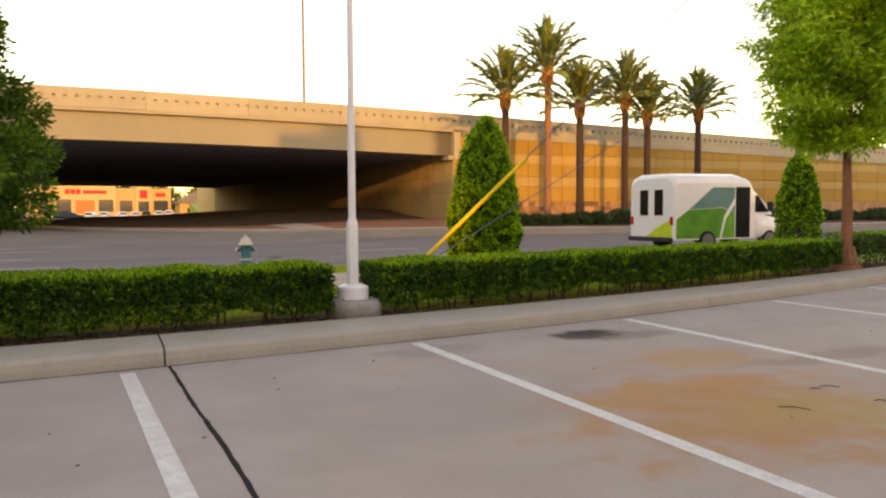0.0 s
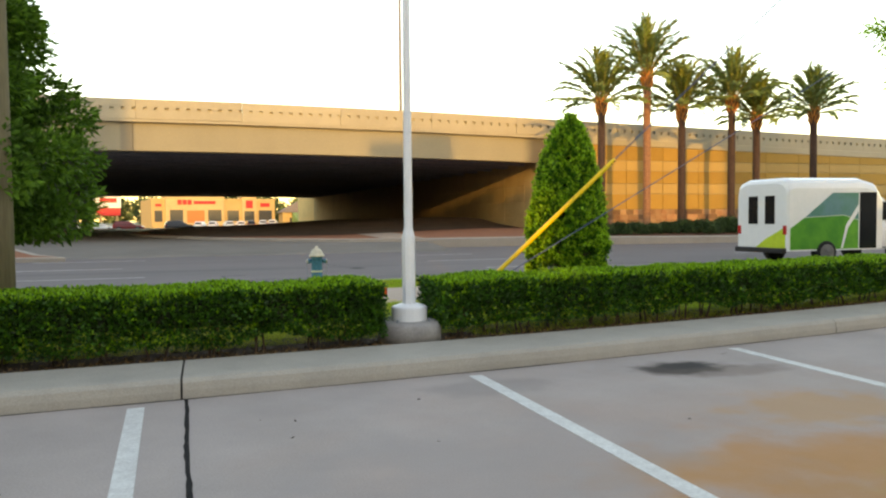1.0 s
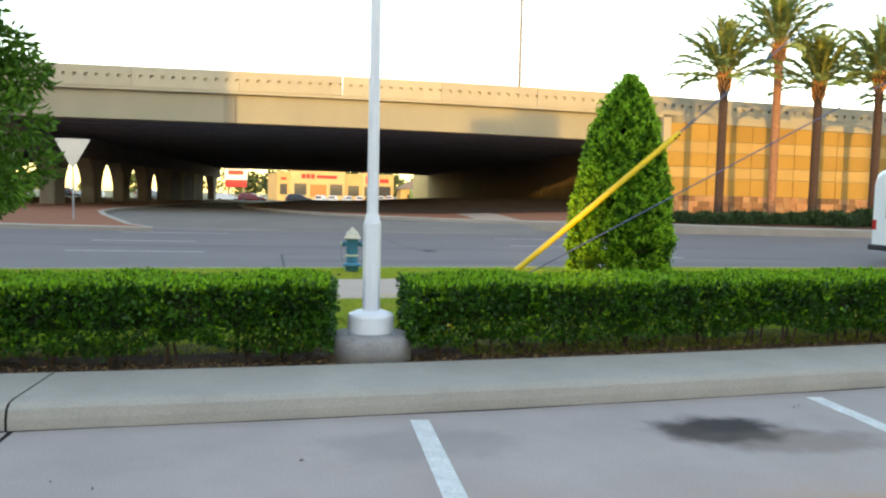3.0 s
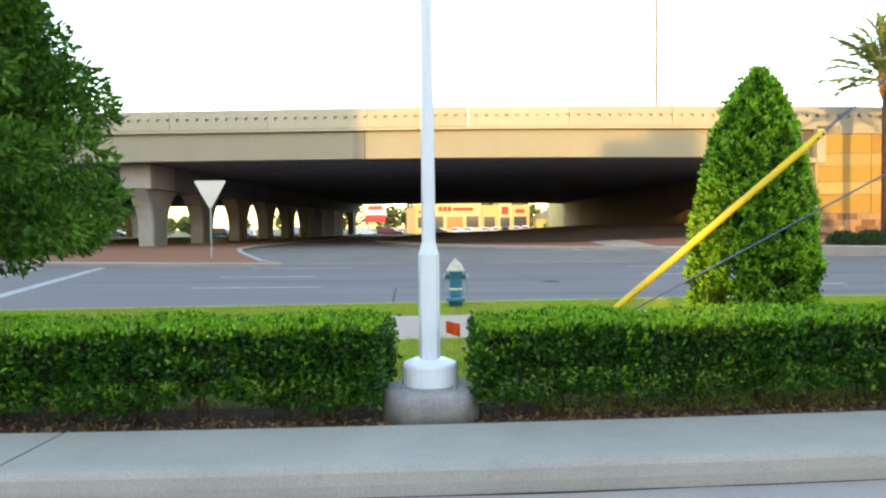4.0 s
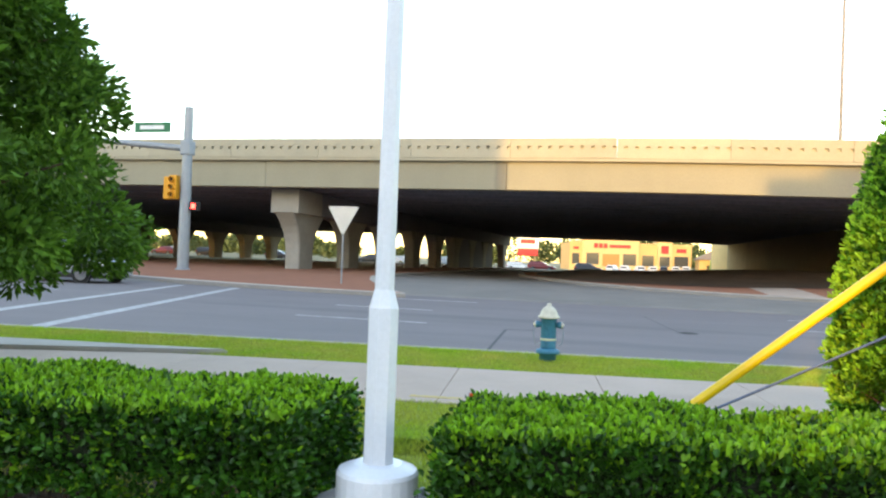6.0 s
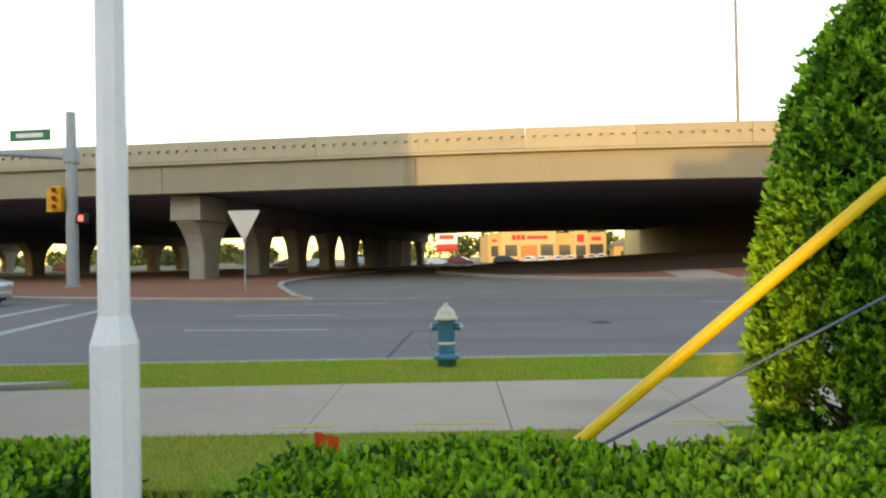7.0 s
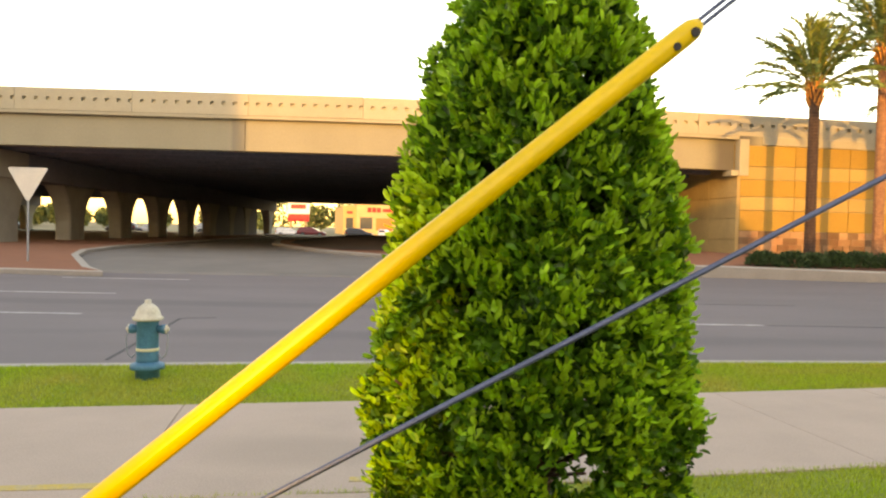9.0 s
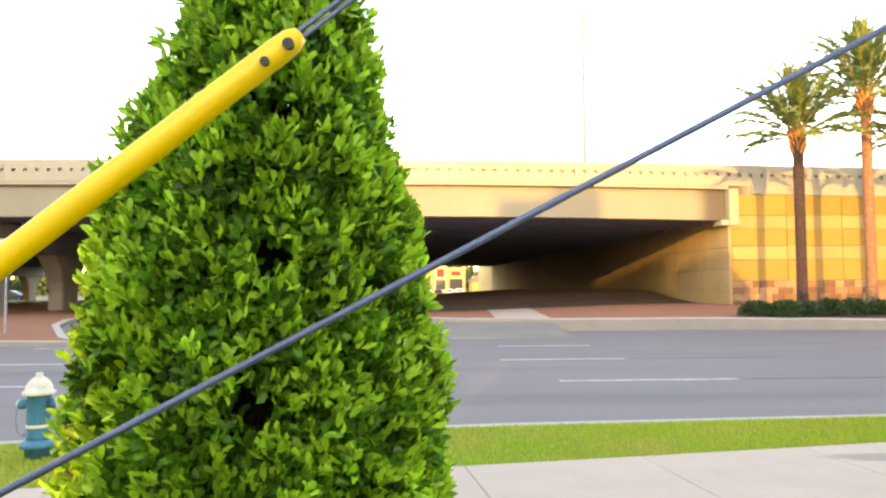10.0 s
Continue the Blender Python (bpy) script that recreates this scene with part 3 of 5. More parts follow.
R_OUT = [(8.6, 26.9), (14.0, 26.9), (19.4, 25.9), (26.0, 25.3), (60.0, 25.0), (60, 40), (30, 112), (4, 112), (-8, 110), (-8.5, 60), (-6.6, 48), (-4.4, 41.5), (-1.6, 35.0), (1.5, 30.4), (4.5, 27.8)]
island("traffic_island", "red brick paved island with a concrete kerb", L_OUT, 0.25)
island("traffic_island", "red brick paved island along the abutment", R_OUT)
o = dense([(6.0, 27.5), (8.0, 27.1), (8.5, 36.6), (6.5, 36.6)])
tagged(part("paving_strip", sheet(o, lambda x, y: far_z(x, y) + 0.006), M_WALK), "pale concrete strip across the brick island", "pavement", kind="structure")
o = dense([(14.6, 27.5), (17.5, 27.0), (20, 26.4), (26, 25.8), (60, 25.5), (60, 33.9), (17.7, 33.9), (17.2, 28.6)])
tagged(part("planting_bed", sheet(o, lambda x, y: far_z(x, y) + 0.03, 1.5), mat("red mulch", (0.2, 0.07, 0.04), 0.95, scale=6, fine=30, amount=1, grain=0.3, bump=0.8)), "reddish mulch bed along the retaining wall", "ground", kind="structure")

MOUND = [(-1.2, 36.5), (16.9, 36.5), (16.2, 60), (15.4, 76), (-7.0, 76), (-6.8, 60), (-5.5, 48), (-3.6, 41.5)]


def mound_z(x, y):
    left = float(np.interp(y, [36.5, 41.5, 48, 60, 76], [-1.2, -3.6, -5.5, -6.8, -7.0]))
    return far_z(x, y) + 0.02 + (0.36 + 0.34 * smooth(-2, 9, x)) * smooth(36.5, 46, y) * smooth(0, 3.5, x - left) + 0.04 * noise.noise(Vector((x * 0.7, y * 0.7, 0)))


tagged(part("soil_mound", sheet(dense(MOUND), mound_z, 1.6), mat("dusty bare soil", (0.1, 0.065, 0.045), 0.95, second=(0.06, 0.042, 0.03), scale=0.8, fine=12, amount=1, bump=0.8)), "dark bare soil mound under the bridge", "ground", kind="structure")

# ---- bridge ----
def deck_dz(x):
    """How far the deck has come down at x: level over the piers, then falling towards the ramp."""
    x = max(x, -5.0)
    return -0.0006 * (x + 5) ** 2 if x < 17.5 else -0.30375 - 0.022 * (x - 17.5)


def beam(x0, x1, y0, y1, z0, z1, sag=deck_dz, chamfer=0.02):
    """A long beam that follows the fall of the deck."""
    c = chamfer
    o = [(y0 + c, z0), (y1 - c, z0), (y1, z0 + c), (y1, z1 - c), (y1 - c, z1), (y0 + c, z1), (y0, z1 - c), (y0, z0 + c)]
    k = max(1, int((x1 - max(x0, -6)) / 3.5)) if x1 > -5 else 1
    xs = ([x0] if x0 < -6 < x1 else []) + steps(max(x0, min(-6, x1)) if x0 < -6 < x1 else x0, x1, k)
    return loft(bmesh.new(), [[(x, y, z + sag(x)) for y, z in o] for x in xs])


bridge = thing("bridge", "long beige concrete highway overpass on flared piers", "bridge", kind="structure")
BX0, BX1, BY, BY2 = -130.0, 17.5, 34.2, 111.0
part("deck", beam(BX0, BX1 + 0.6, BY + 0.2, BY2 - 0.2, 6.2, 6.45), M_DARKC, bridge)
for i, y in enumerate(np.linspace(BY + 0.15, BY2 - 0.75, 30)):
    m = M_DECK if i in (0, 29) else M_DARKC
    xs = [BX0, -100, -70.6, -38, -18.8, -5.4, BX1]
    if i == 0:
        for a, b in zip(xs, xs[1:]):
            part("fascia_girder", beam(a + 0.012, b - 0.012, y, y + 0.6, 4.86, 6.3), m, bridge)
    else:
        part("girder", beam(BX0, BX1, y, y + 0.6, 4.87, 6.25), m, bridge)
part("slab_edge", beam(BX0, BX1 + 1.1, BY - 0.12, BY + 0.4, 6.3, 6.46), M_PARA, bridge)
part("slab_edge", beam(BX0, BX1 + 1.1, BY2 - 0.4, BY2 + 0.12, 6.3, 7.4), M_PARA, bridge)


def parapet_panel():
    bm = bmesh.new()
    box(bm, 0.006, 5.194, -0.14, 0.16, 6.46, 6.9)
    box(bm, 0.006, 5.194, -0.14, 0.16, 7.05, 7.46)
    box(bm, 0.006, 5.194, 0.0, 0.16, 6.9, 7.05)
    for k in range(10):
        box(bm, 0.006 + 0.52 * k, 0.35 + 0.52 * k, -0.14, 0.0, 6.9, 7.05)
    return bm


first = part("parapet_panel", parapet_panel(), M_PARA, bridge)
first.matrix_basis = pose(-5.2, BY, 0)
for k in range(-16, 13):
    if k != -1:
        fall = math.atan2(deck_dz(5.2 * k) - deck_dz(5.2 * k + 5.2), 5.2)
        same("parapet_panel", first, bridge, pose(5.2 * k, BY, 6.46 + deck_dz(5.2 * k), 0, math.degrees(fall), 0) @ pose(0, 0, -6.46))


def column(bm):
    """A column that flares along the bent towards the cap beam."""
    sections = []
    for z, d in ((0, 0.98), (1.3, 0.98), (1.8, 1.06), (2.3, 1.22), (2.7, 1.45), (3.05, 1.75), (3.35, 2.05), (3.55, 2.25)):
        w = 0.45 + 0.06 * max(0, z - 1.5)
        sections.append([(-w, -d + 0.08, z), (-w + 0.08, -d, z), (w - 0.08, -d, z), (w, -d + 0.08, z), (w, d - 0.08, z), (w - 0.08, d, z), (-w + 0.08, d, z), (-w, d - 0.08, z)])
    return loft(bm, sections)


col = None
for bx in (-18.2, -52.0, -86.0):
    # Beam coloured for shade, its outer end for light.
    part("cap_beam", boxed(bx - 0.85, bx + 0.85, 38.9, 110.0, 3.52, 4.868, bevel=0.04), M_DARKC, bridge, "cap beam darkened for the under-deck shade")
    part("cap_end", boxed(bx - 0.86, bx + 0.86, 35.6, 38.9, 3.515, 4.867, bevel=0.04), M_PIER, bridge, "cap beam end in the lit pier tone")
    for k in range(10):
        if bx > -20 and k == 8:
            continue
        y = 37.75 + 7.75 * k
        z = far_z(bx, y) - 0.1
        m = Matrix.Translation((bx, y, z)) @ Matrix.Diagonal((1, 1, (3.56 - z) / 3.55, 1))
        if col is None:
            col = part("pier", column(bmesh.new()), M_PIER, bridge)
            col.matrix_basis = m
        else:
            same("pier", col, bridge, m)

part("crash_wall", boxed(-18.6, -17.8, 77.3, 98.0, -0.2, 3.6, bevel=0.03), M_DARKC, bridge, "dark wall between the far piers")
wall = thing("retaining_wall", "tan panelled retaining wall on a stone plinth", "wall", kind="structure")
WY = 34.05


def wall_top(x):
    return 7.46 + deck_dz(x) - 0.05 * max(0, x - 84)


o = [(17.6, WY), (84, WY), (84, WY + 1.0), (17.6, WY + 1.0)]
part("backing", prism(bmesh.new(), o, -0.2, lambda x, y: wall_top(x) - 0.98), M_DECK, wall)
o = [(84.01, WY), (130, WY), (130, WY + 1.0), (84.01, WY + 1.0)]
part("backing", prism(bmesh.new(), o, -0.2, lambda x, y: wall_top(x) - 0.95), M_DECK, wall)
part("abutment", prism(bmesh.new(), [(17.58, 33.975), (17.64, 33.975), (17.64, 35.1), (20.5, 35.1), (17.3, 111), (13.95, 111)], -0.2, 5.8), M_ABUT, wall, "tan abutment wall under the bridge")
part("wing_wall", prism(bmesh.new(), [(13.95, 111.02), (17.3, 111.02), (16.8, 126), (13.2, 126)], -0.2, 5.2), M_WING, wall, "wing wall beyond the bridge, coloured as if sunlit")
part("pilaster", boxed(17.56, 18.0, WY - 0.16, WY + 0.8, 4.3, 6.0, bevel=0.02), M_PARA, wall)
part("pilaster", boxed(17.2, 17.56, WY - 0.1, WY + 0.9, 4.3, 4.56, bevel=0.02), M_PARA, wall)
bm = bmesh.new()
sections = [[(x, WY - 0.1, wall_top(x) - 1.05), (x, WY - 0.1, wall_top(x)), (x, WY + 0.3, wall_top(x)), (x, WY + 0.3, wall_top(x) - 1.05)] for x in steps(67.65, 128, 8)]
part("coping", loft(bm, sections), M_PARA, wall)
panel = None
for r, (z0, z1) in enumerate(((1.73, 2.7), (2.7, 3.33), (3.33, 4.14))):
    panel = None
    for c in range(25):
        x = 17.65 + 2.62 * c
        if panel is None:
            bm = boxed(0.014, 2.606, -0.07, 0.02, 0.014, z1 - z0 - 0.014, bevel=0.018)
            panel = part("panel", bm, M_PANELP if r == 1 else M_PANEL, wall)
            panel.matrix_basis = pose(x, WY, z0)
        else:
            same("panel", panel, wall, pose(x, WY + (0.018 if r == 1 else 0.0), z0))
# the courses under the falling coping are cut to its line
for r, (z0, z1) in enumerate(((4.14, 4.75), (4.75, 5.73))):
    for c in range(25):
        xa, xb = 17.664 + 2.62 * c, 20.256 + 2.62 * c
        za, zb = (min(z1 - 0.014, wall_top(x) - 1.39) for x in (xa, xb))
        if zb - z0 > 0.08:
            d = 0.018 if r == 0 else 0.0
            o = [(xa, z0 + 0.014), (xb, z0 + 0.014), (xb, zb), (xa, za)]
            part("panel", loft(bmesh.new(), [[(x, WY + y + d, z) for x, z in o] for y in (0.02, -0.07)]), M_PANELP if r == 0 else M_PANEL, wall)
part("coping_band", beam(18.7, 84.0, WY - 0.11, WY + 0.2, 6.08, 6.47), M_PARA, wall)
panel = None
for r in range(4):
    for c in range(10):
        m = Matrix.Translation((17.58 - 0.0477 * (0.05 + 3.0 * c), 34.03 + 3.0 * c, 0.3 + 1.0 * r)) @ Matrix.Rotation(math.atan2(0.9989, -0.0477), 4, "Z")
        if panel is None:
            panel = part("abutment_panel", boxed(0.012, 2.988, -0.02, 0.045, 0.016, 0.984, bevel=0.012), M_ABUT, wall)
            panel.matrix_basis = m
        else:
            same("abutment_panel", panel, wall, m)
bm = boxed(0, 1, -0.12, 0.02, 0, 1)
stone = None
rng = random.Random(4)
for row in range(4):
    x = 17.65
    while x < 40:
        w = rng.uniform(0.3, 0.85)
        m = Matrix.Translation((x, WY - rng.uniform(0, 0.03), 0.5 + 0.308 * row)) @ Matrix.Diagonal((w - 0.02, 1, 0.3, 1))
        if stone is None:
            stone = part("stone", bm, M_STONE, wall)
            stone.matrix_basis = m
        else:
            same("stone", stone, wall, m)
        x += w
part("plinth", boxed(40, 128, WY - 0.1, WY, 0, 1.72), M_STONE, wall)

# ---- blocks behind the camera that shade the lot ----
# Unseen; heights and the slot are set to shape where the sun falls.
for x0, x1, y0, z0, h in ((-90, -23.1, -48, -0.2, 26.0), (-23.1, -5.8, -34, -0.2, 12.6), (-5.8, -4.88, -34, -0.2, 4.75), (-5.8, -4.88, -34, 6.1, 12.6), (-4.88, 1.2, -34, -0.2, 12.6), (1.2, 16.1, -48, -0.2, 8.8), (16.1, 70.0, -48, -0.2, 22.0)):
    tagged(part("building_block", boxed(x0, x1, y0, -32, z0, h, bevel=0.02), M_BLOCK), "unseen block added behind the lot to shade it", "building", kind="structure")
# Boxes out of view, added to throw a shadow patch onto the girder.
for x0, x1, h in ((-7.3, -4.9, 1.35), (-4.88, -2.75, 1.85)):
    tagged(part("rooftop_unit", boxed(x0, x1, -33.9, -32.2, 12.55, 12.6 + h, bevel=0.05), M_BLOCK), "unseen box added to cast a shadow on the girder", "rooftop unit", kind="structure")


# ---- light pole ----
pole = thing("street_lamp", "white octagonal steel light pole on a round concrete pedestal", "light pole", pose(0, 0, 0.1))
part("pedestal", lathe(bmesh.new(), ((0.3, 0), (0.3, 0.13), (0.292, 0.175), (0.27, 0.2), (0.2, 0.212), (0.05, 0.215)), 32), M_PED, pole, "weathered round concrete pedestal", True)
part("base_cover", lathe(bmesh.new(), ((0.168, 0.205), (0.168, 0.33), (0.16, 0.345), (0.1, 0.368), (0.06, 0.37)), 28), M_POLE, pole)
part("lower_shaft", lathe(bmesh.new(), ((0.064, 0.36), (0.064, 1.0), (0.06, 1.012), (0.043, 1.075)), 8), M_POLE, pole)
part("upper_shaft", lathe(bmesh.new(), ((0.042, 1.07), (0.038, 2.5), (0.03, 5.0), (0.025, 7.5)), 8), M_POLE, pole)
for k in range(4):
    a = math.pi / 4 + k * math.pi / 2
    part("bolt", lathe(bmesh.new(), ((0.014, 0.205), (0.014, 0.235), (0.008, 0.24)), 6, Matrix.Translation((0.215 * math.cos(a), 0.215 * math.sin(a), 0))), M_STEEL, pole)
bm = bmesh.new()
rod(bm, (0, 0, 7.45), (0, 1.2, 7.8), 0.025, 0.022, 8)
part("arm", bm, M_POLE, pole)
part("luminaire", boxed(-0.16, 0.16, 1.1, 1.75, 7.76, 7.9, bevel=0.04), M_POLE, pole)


# ---- hedges ----
def hedge(x0, x1, label, seed, density, front, depth, top, foot=0.0):
    rng = np.random.default_rng(seed)
    ob = thing("hedge", label, "hedge", pose((x0 + x1) / 2, front((x0 + x1) / 2), 0.1))
    ox, oy = (x0 + x1) / 2, front((x0 + x1) / 2)
    ln = x1 - x0
    h = top - 0.2

    def place(x, v, z):
        fy = -1.06 + 0.10 * np.minimum(x, 11) + 0.007 * np.minimum(x, 11) ** 2 + 0.83
        return np.stack([x - ox, fy + v - oy, z - 0.1], 1)

    pts, nrm = [], []
    faces = (("f", ln * h), ("t", ln * depth), ("b", ln * h * 0.5), ("l", depth * h), ("r", depth * h))
    for kind, area in faces:
        k = int(area * density)
        x, v, z = rng.uniform(x0, x1, k), rng.uniform(0, depth, k), 0.2 + h * rng.uniform(0, 1, k) ** 0.9
        low = 0.19 + 0.1 * np.maximum(0, np.sin(x * 3.7 + seed) * np.sin(x * 1.9 + 1))
        low = low + foot * (0.35 + 0.65 * np.clip(1.4 * np.sin(x * 6.1 + seed) + 0.6 * np.sin(x * 2.3), 0, 1))
        z = np.maximum(z, low + 0.05 * rng.uniform(0, 1, k))
        into = np.abs(rng.normal(0, 0.035, k)) + 0.32 * np.maximum(0, np.sin(x * 13.1 + 2 * np.sin(z * 15 + v * 9)) * np.sin(z * 19 + v * 14 + 1.7 * np.sin(x * 6)) - 0.18)
        sway = 0.025 * np.sin(x * 5.1 + seed + 3 * z) + 0.028 * np.sin(x * 9.3 + 1.5 * np.sin(z * 12)) * np.sin(z * 13 + x * 2) + 0.012 * np.sin(v * 17 + x * 23)
        n = np.zeros((k, 3))
        if kind == "f":
            v, n[:, 1] = into - sway + 0.05 * np.maximum(0, (z - top + 0.1) / 0.1) ** 2, -1
        elif kind == "b":
            v, n[:, 1] = depth - into + sway, 1
        elif kind == "t":
            z, n[:, 2] = top - 0.6 * into + 0.45 * sway, 1
        elif kind == "l":
            x, n[:, 0] = x0 + into - sway, -1
        else:
            x, n[:, 0] = x1 - into + sway, 1
        n[:, 2] += 0.55
        pts.append(place(x, v, z))
        nrm.append(n)
    pts, nrm = np.concatenate(pts), np.concatenate(nrm)
    hole = np.sin(pts[:, 0] * 7.3 + seed) * np.sin(pts[:, 0] * 3.1 + pts[:, 2] * 9) + 0.4 * rng.normal(size=len(pts)) > 1.15 + 1.2 * (pts[:, 2] - 0.12)
    pts, nrm = pts[~hole], nrm[~hole]
    qx, qz = pts[:, 0] * 1.0, pts[:, 2] + 0.5 * pts[:, 1]
    sprig = np.sin(qx * 23 + 3 * np.sin(qz * 15)) * np.sin(qz * 27 + 2.5 * np.sin(qx * 9)) > 0.5
    tip = rng.uniform(size=len(pts)) < 0.02 + 0.36 * sprig + 0.55 * (nrm[:, 2] > 1.2)
    leaves("foliage", rng, pts[~tip], nrm[~tip], 0.038, 0.023, M_LEAF_H, ob, broad=True)
    leaves("new_growth", rng, pts[tip] + [0, 0, 0.012], nrm[tip], 0.037, 0.021, M_LEAF_TIP, ob, "bright green young leaves", broad=True)
    # A solid core that shows as painted shade through the leaf gaps.
    bm = bmesh.new()
    sections = []
    for x in steps(x0 + 0.07, x1 - 0.07, max(4, int(ln / 0.25))):
        w = [rng.uniform(-0.015, 0.015) for _ in range(4)]
        fy = front(x) - oy
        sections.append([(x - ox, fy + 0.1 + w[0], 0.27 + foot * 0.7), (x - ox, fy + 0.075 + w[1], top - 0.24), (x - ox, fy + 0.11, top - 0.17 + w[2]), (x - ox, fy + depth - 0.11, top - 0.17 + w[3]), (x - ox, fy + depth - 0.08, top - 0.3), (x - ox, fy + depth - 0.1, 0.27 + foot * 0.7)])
    part("inner_mass", loft(bm, sections), M_CORE, ob, "solid twig core darkened for leaf shade")
    bm = bmesh.new()
    x = x0 + 0.2
    while x < x1 - 0.1:
        for s in range(3):
            a = (x + rng.uniform(-0.06, 0.06) - ox, front(x) - oy + depth * rng.uniform(0.25, 0.5), -0.06)
            rod(bm, a, (a[0] + rng.uniform(-0.12, 0.12), a[1] + rng.uniform(-0.12, 0.12), 0.27 + foot), 0.012, 0.008, 5, False)
        x += rng.uniform(0.3, 0.5)
    tagged(part("undergrowth", bm, M_BARK, ob, "thin bare brown stems"), kind="stuff")
    return ob


def hedge_front(x):
    return curb_y(x) + 0.83


hedge(-6.2, -0.3, "clipped dark green boxwood hedge beside the parking kerb", 3, 7600, hedge_front, 0.82, 0.668, 0.02)
hedge(0.28, 9.4, "long clipped green hedge beside the parking kerb", 8, 7200, hedge_front, 0.82, 0.662, 0.07)
hedge(10.2, 24.0, "far end of the clipped green hedge", 9, 1500, hedge_front, 0.86, 0.75)


# ---- clipped holly ----
def holly(label, at, scale, count, seed, leaf=0.05):
    rng = np.random.default_rng(seed)
    ob = thing("topiary_bush", label, "bush", pose(*at))
    shape_z = np.array([0.12, 0.35, 0.75, 1.25, 1.6, 1.95, 2.2, 2.38, 2.5]) * scale
    shape_r = np.array([0.44, 0.5, 0.515, 0.485, 0.425, 0.335, 0.24, 0.14, 0.02]) * scale
    k = count
    z = rng.uniform(0.12 * scale, 2.5 * scale, 3 * k)
    r = np.interp(z, shape_z, shape_r)
    z = z[rng.uniform(size=3 * k) < (r + 0.08) / (0.7 * scale)][:k]
    r = np.interp(z, shape_z, shape_r)
    a = rng.uniform(0, 2 * np.pi, len(z))
    lump = 0.016 * np.sin(3 * a + z * 6) + 0.02 * np.sin(7 * a - z * 11 + 1) + 0.02 * np.sin(13 * a + z * 19)
    rr = np.maximum(r + lump * scale - np.abs(rng.normal(0, 0.075, len(z))) * scale, 0.0)
    # sheared a little flatter on its eastern shoulder
    rr *= 1 - 0.15 * np.maximum(np.cos(a), 0) * np.clip((z / scale - 0.9) / 0.7, 0, 1)
    p = np.stack([rr * np.cos(a) + 0.03 * z, rr * np.sin(a), z], 1)
    n = np.stack([np.cos(a), np.sin(a), 0.6 + 0 * a], 1)
    gap = (np.sin(5 * a + 8 * z) * np.sin(9 * z - 3 * a) > 0.74 - 0.62 * (z < 0.75 * scale)) & (rng.uniform(size=len(z)) < 0.96)
    p, n = p[~gap], n[~gap]
    tip = rng.uniform(size=len(p)) < 0.33
    leaves("foliage", rng, p[~tip], n[~tip], leaf, leaf * 0.6, M_LEAF_B, ob, spread=1.3, broad=True)
    # sprigs of young leaves that stand out of the clipped surface
    base = p[tip][:: 6]
    bn = n[tip][:: 6]
    sp = np.repeat(base, 6, 0) + rng.normal(0, 0.008, (6 * len(base), 3)) + np.repeat(unit(bn), 6, 0) * 0.025
    leaves("new_growth", rng, sp, np.repeat(bn, 6, 0) + [0, 0, 0.5], leaf * 1.1, leaf * 0.5, M_LEAF_BT, ob, "yellow-green young sprigs", spread=0.65, broad=True)
    # Dark core for the bush, its inner shade given as colour.
    bm = bmesh.new()
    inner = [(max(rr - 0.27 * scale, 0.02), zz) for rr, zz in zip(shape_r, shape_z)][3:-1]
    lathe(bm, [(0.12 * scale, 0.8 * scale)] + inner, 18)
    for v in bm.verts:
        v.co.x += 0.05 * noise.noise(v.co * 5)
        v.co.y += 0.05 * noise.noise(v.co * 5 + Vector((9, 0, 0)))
    part("inner_mass", bm, M_CORE, ob, "solid twig core darkened for leaf shade")
    bm = bmesh.new()
    for s in range(3):
        a = 2.1 * s + 0.4
        rod(bm, (0.06 * math.cos(a), 0.06 * math.sin(a), -0.03), (0.1 * math.cos(a), 0.1 * math.sin(a), 0.8 * scale), 0.035, 0.02, 8)
        for q in range(12):
            b = a + rng.uniform(-1.5, 1.5)
            z0 = rng.uniform(0.15, 0.6)
            rod(bm, (0.06 * math.cos(a), 0.06 * math.sin(a), z0), (0.5 * scale * math.cos(b), 0.5 * scale * math.sin(b), z0 + rng.uniform(0.1, 0.35)), 0.011, 0.004, 5)
    part("trunk", bm, M_BARK, ob)
    return ob


holly("tall cone-clipped holly bush on the lawn", (2.7, 2.125, 0.1), 1.0, 125000, 21, 0.038)
holly("distant cone-clipped holly bush behind the hedge", (13.9, 6.0, 0.1), 1.02, 14000, 22, 0.075)


# ---- guy wire ----
guy = thing("guy_wire", "guy wire with a bright yellow plastic guard, anchored in the lawn", "guy wire", pose(0.638, 1.09, 0.0545))
D1, D2 = Vector((2.3, 0.219, 1.9)).normalized(), Vector((3.659, 0.295, 1.9)).normalized()
bm = bmesh.new()
L1 = 3.01
m = D1.to_track_quat("Z", "Y").to_matrix().to_4x4()
lathe(bm, ((0.024, 0.08), (0.0255, 0.1), (0.0265, L1 - 0.05), (0.0245, L1 - 0.02), (0.016, L1), (0.007, L1 + 0.003)), 18, m)
guard = part("guard", bm, M_YELLOW, guy, "bright yellow plastic guard tube", True)
side = D1.cross(Vector((0, 1, 0))).normalized()
for d, r in ((L1 - 0.03, 0.011), (L1 - 0.085, 0.009)):
    bm = bmesh.new()
    c = D1 * d - Vector((0, 1, 0)) * 0.0195 + side * -0.009
    rod(bm, c + Vector((0, 0.01, 0)), c - Vector((0, 0.0095, 0)), r, r, 10)
    part("slot", bm, M_BLACK, guard, "dark slot in the guard")
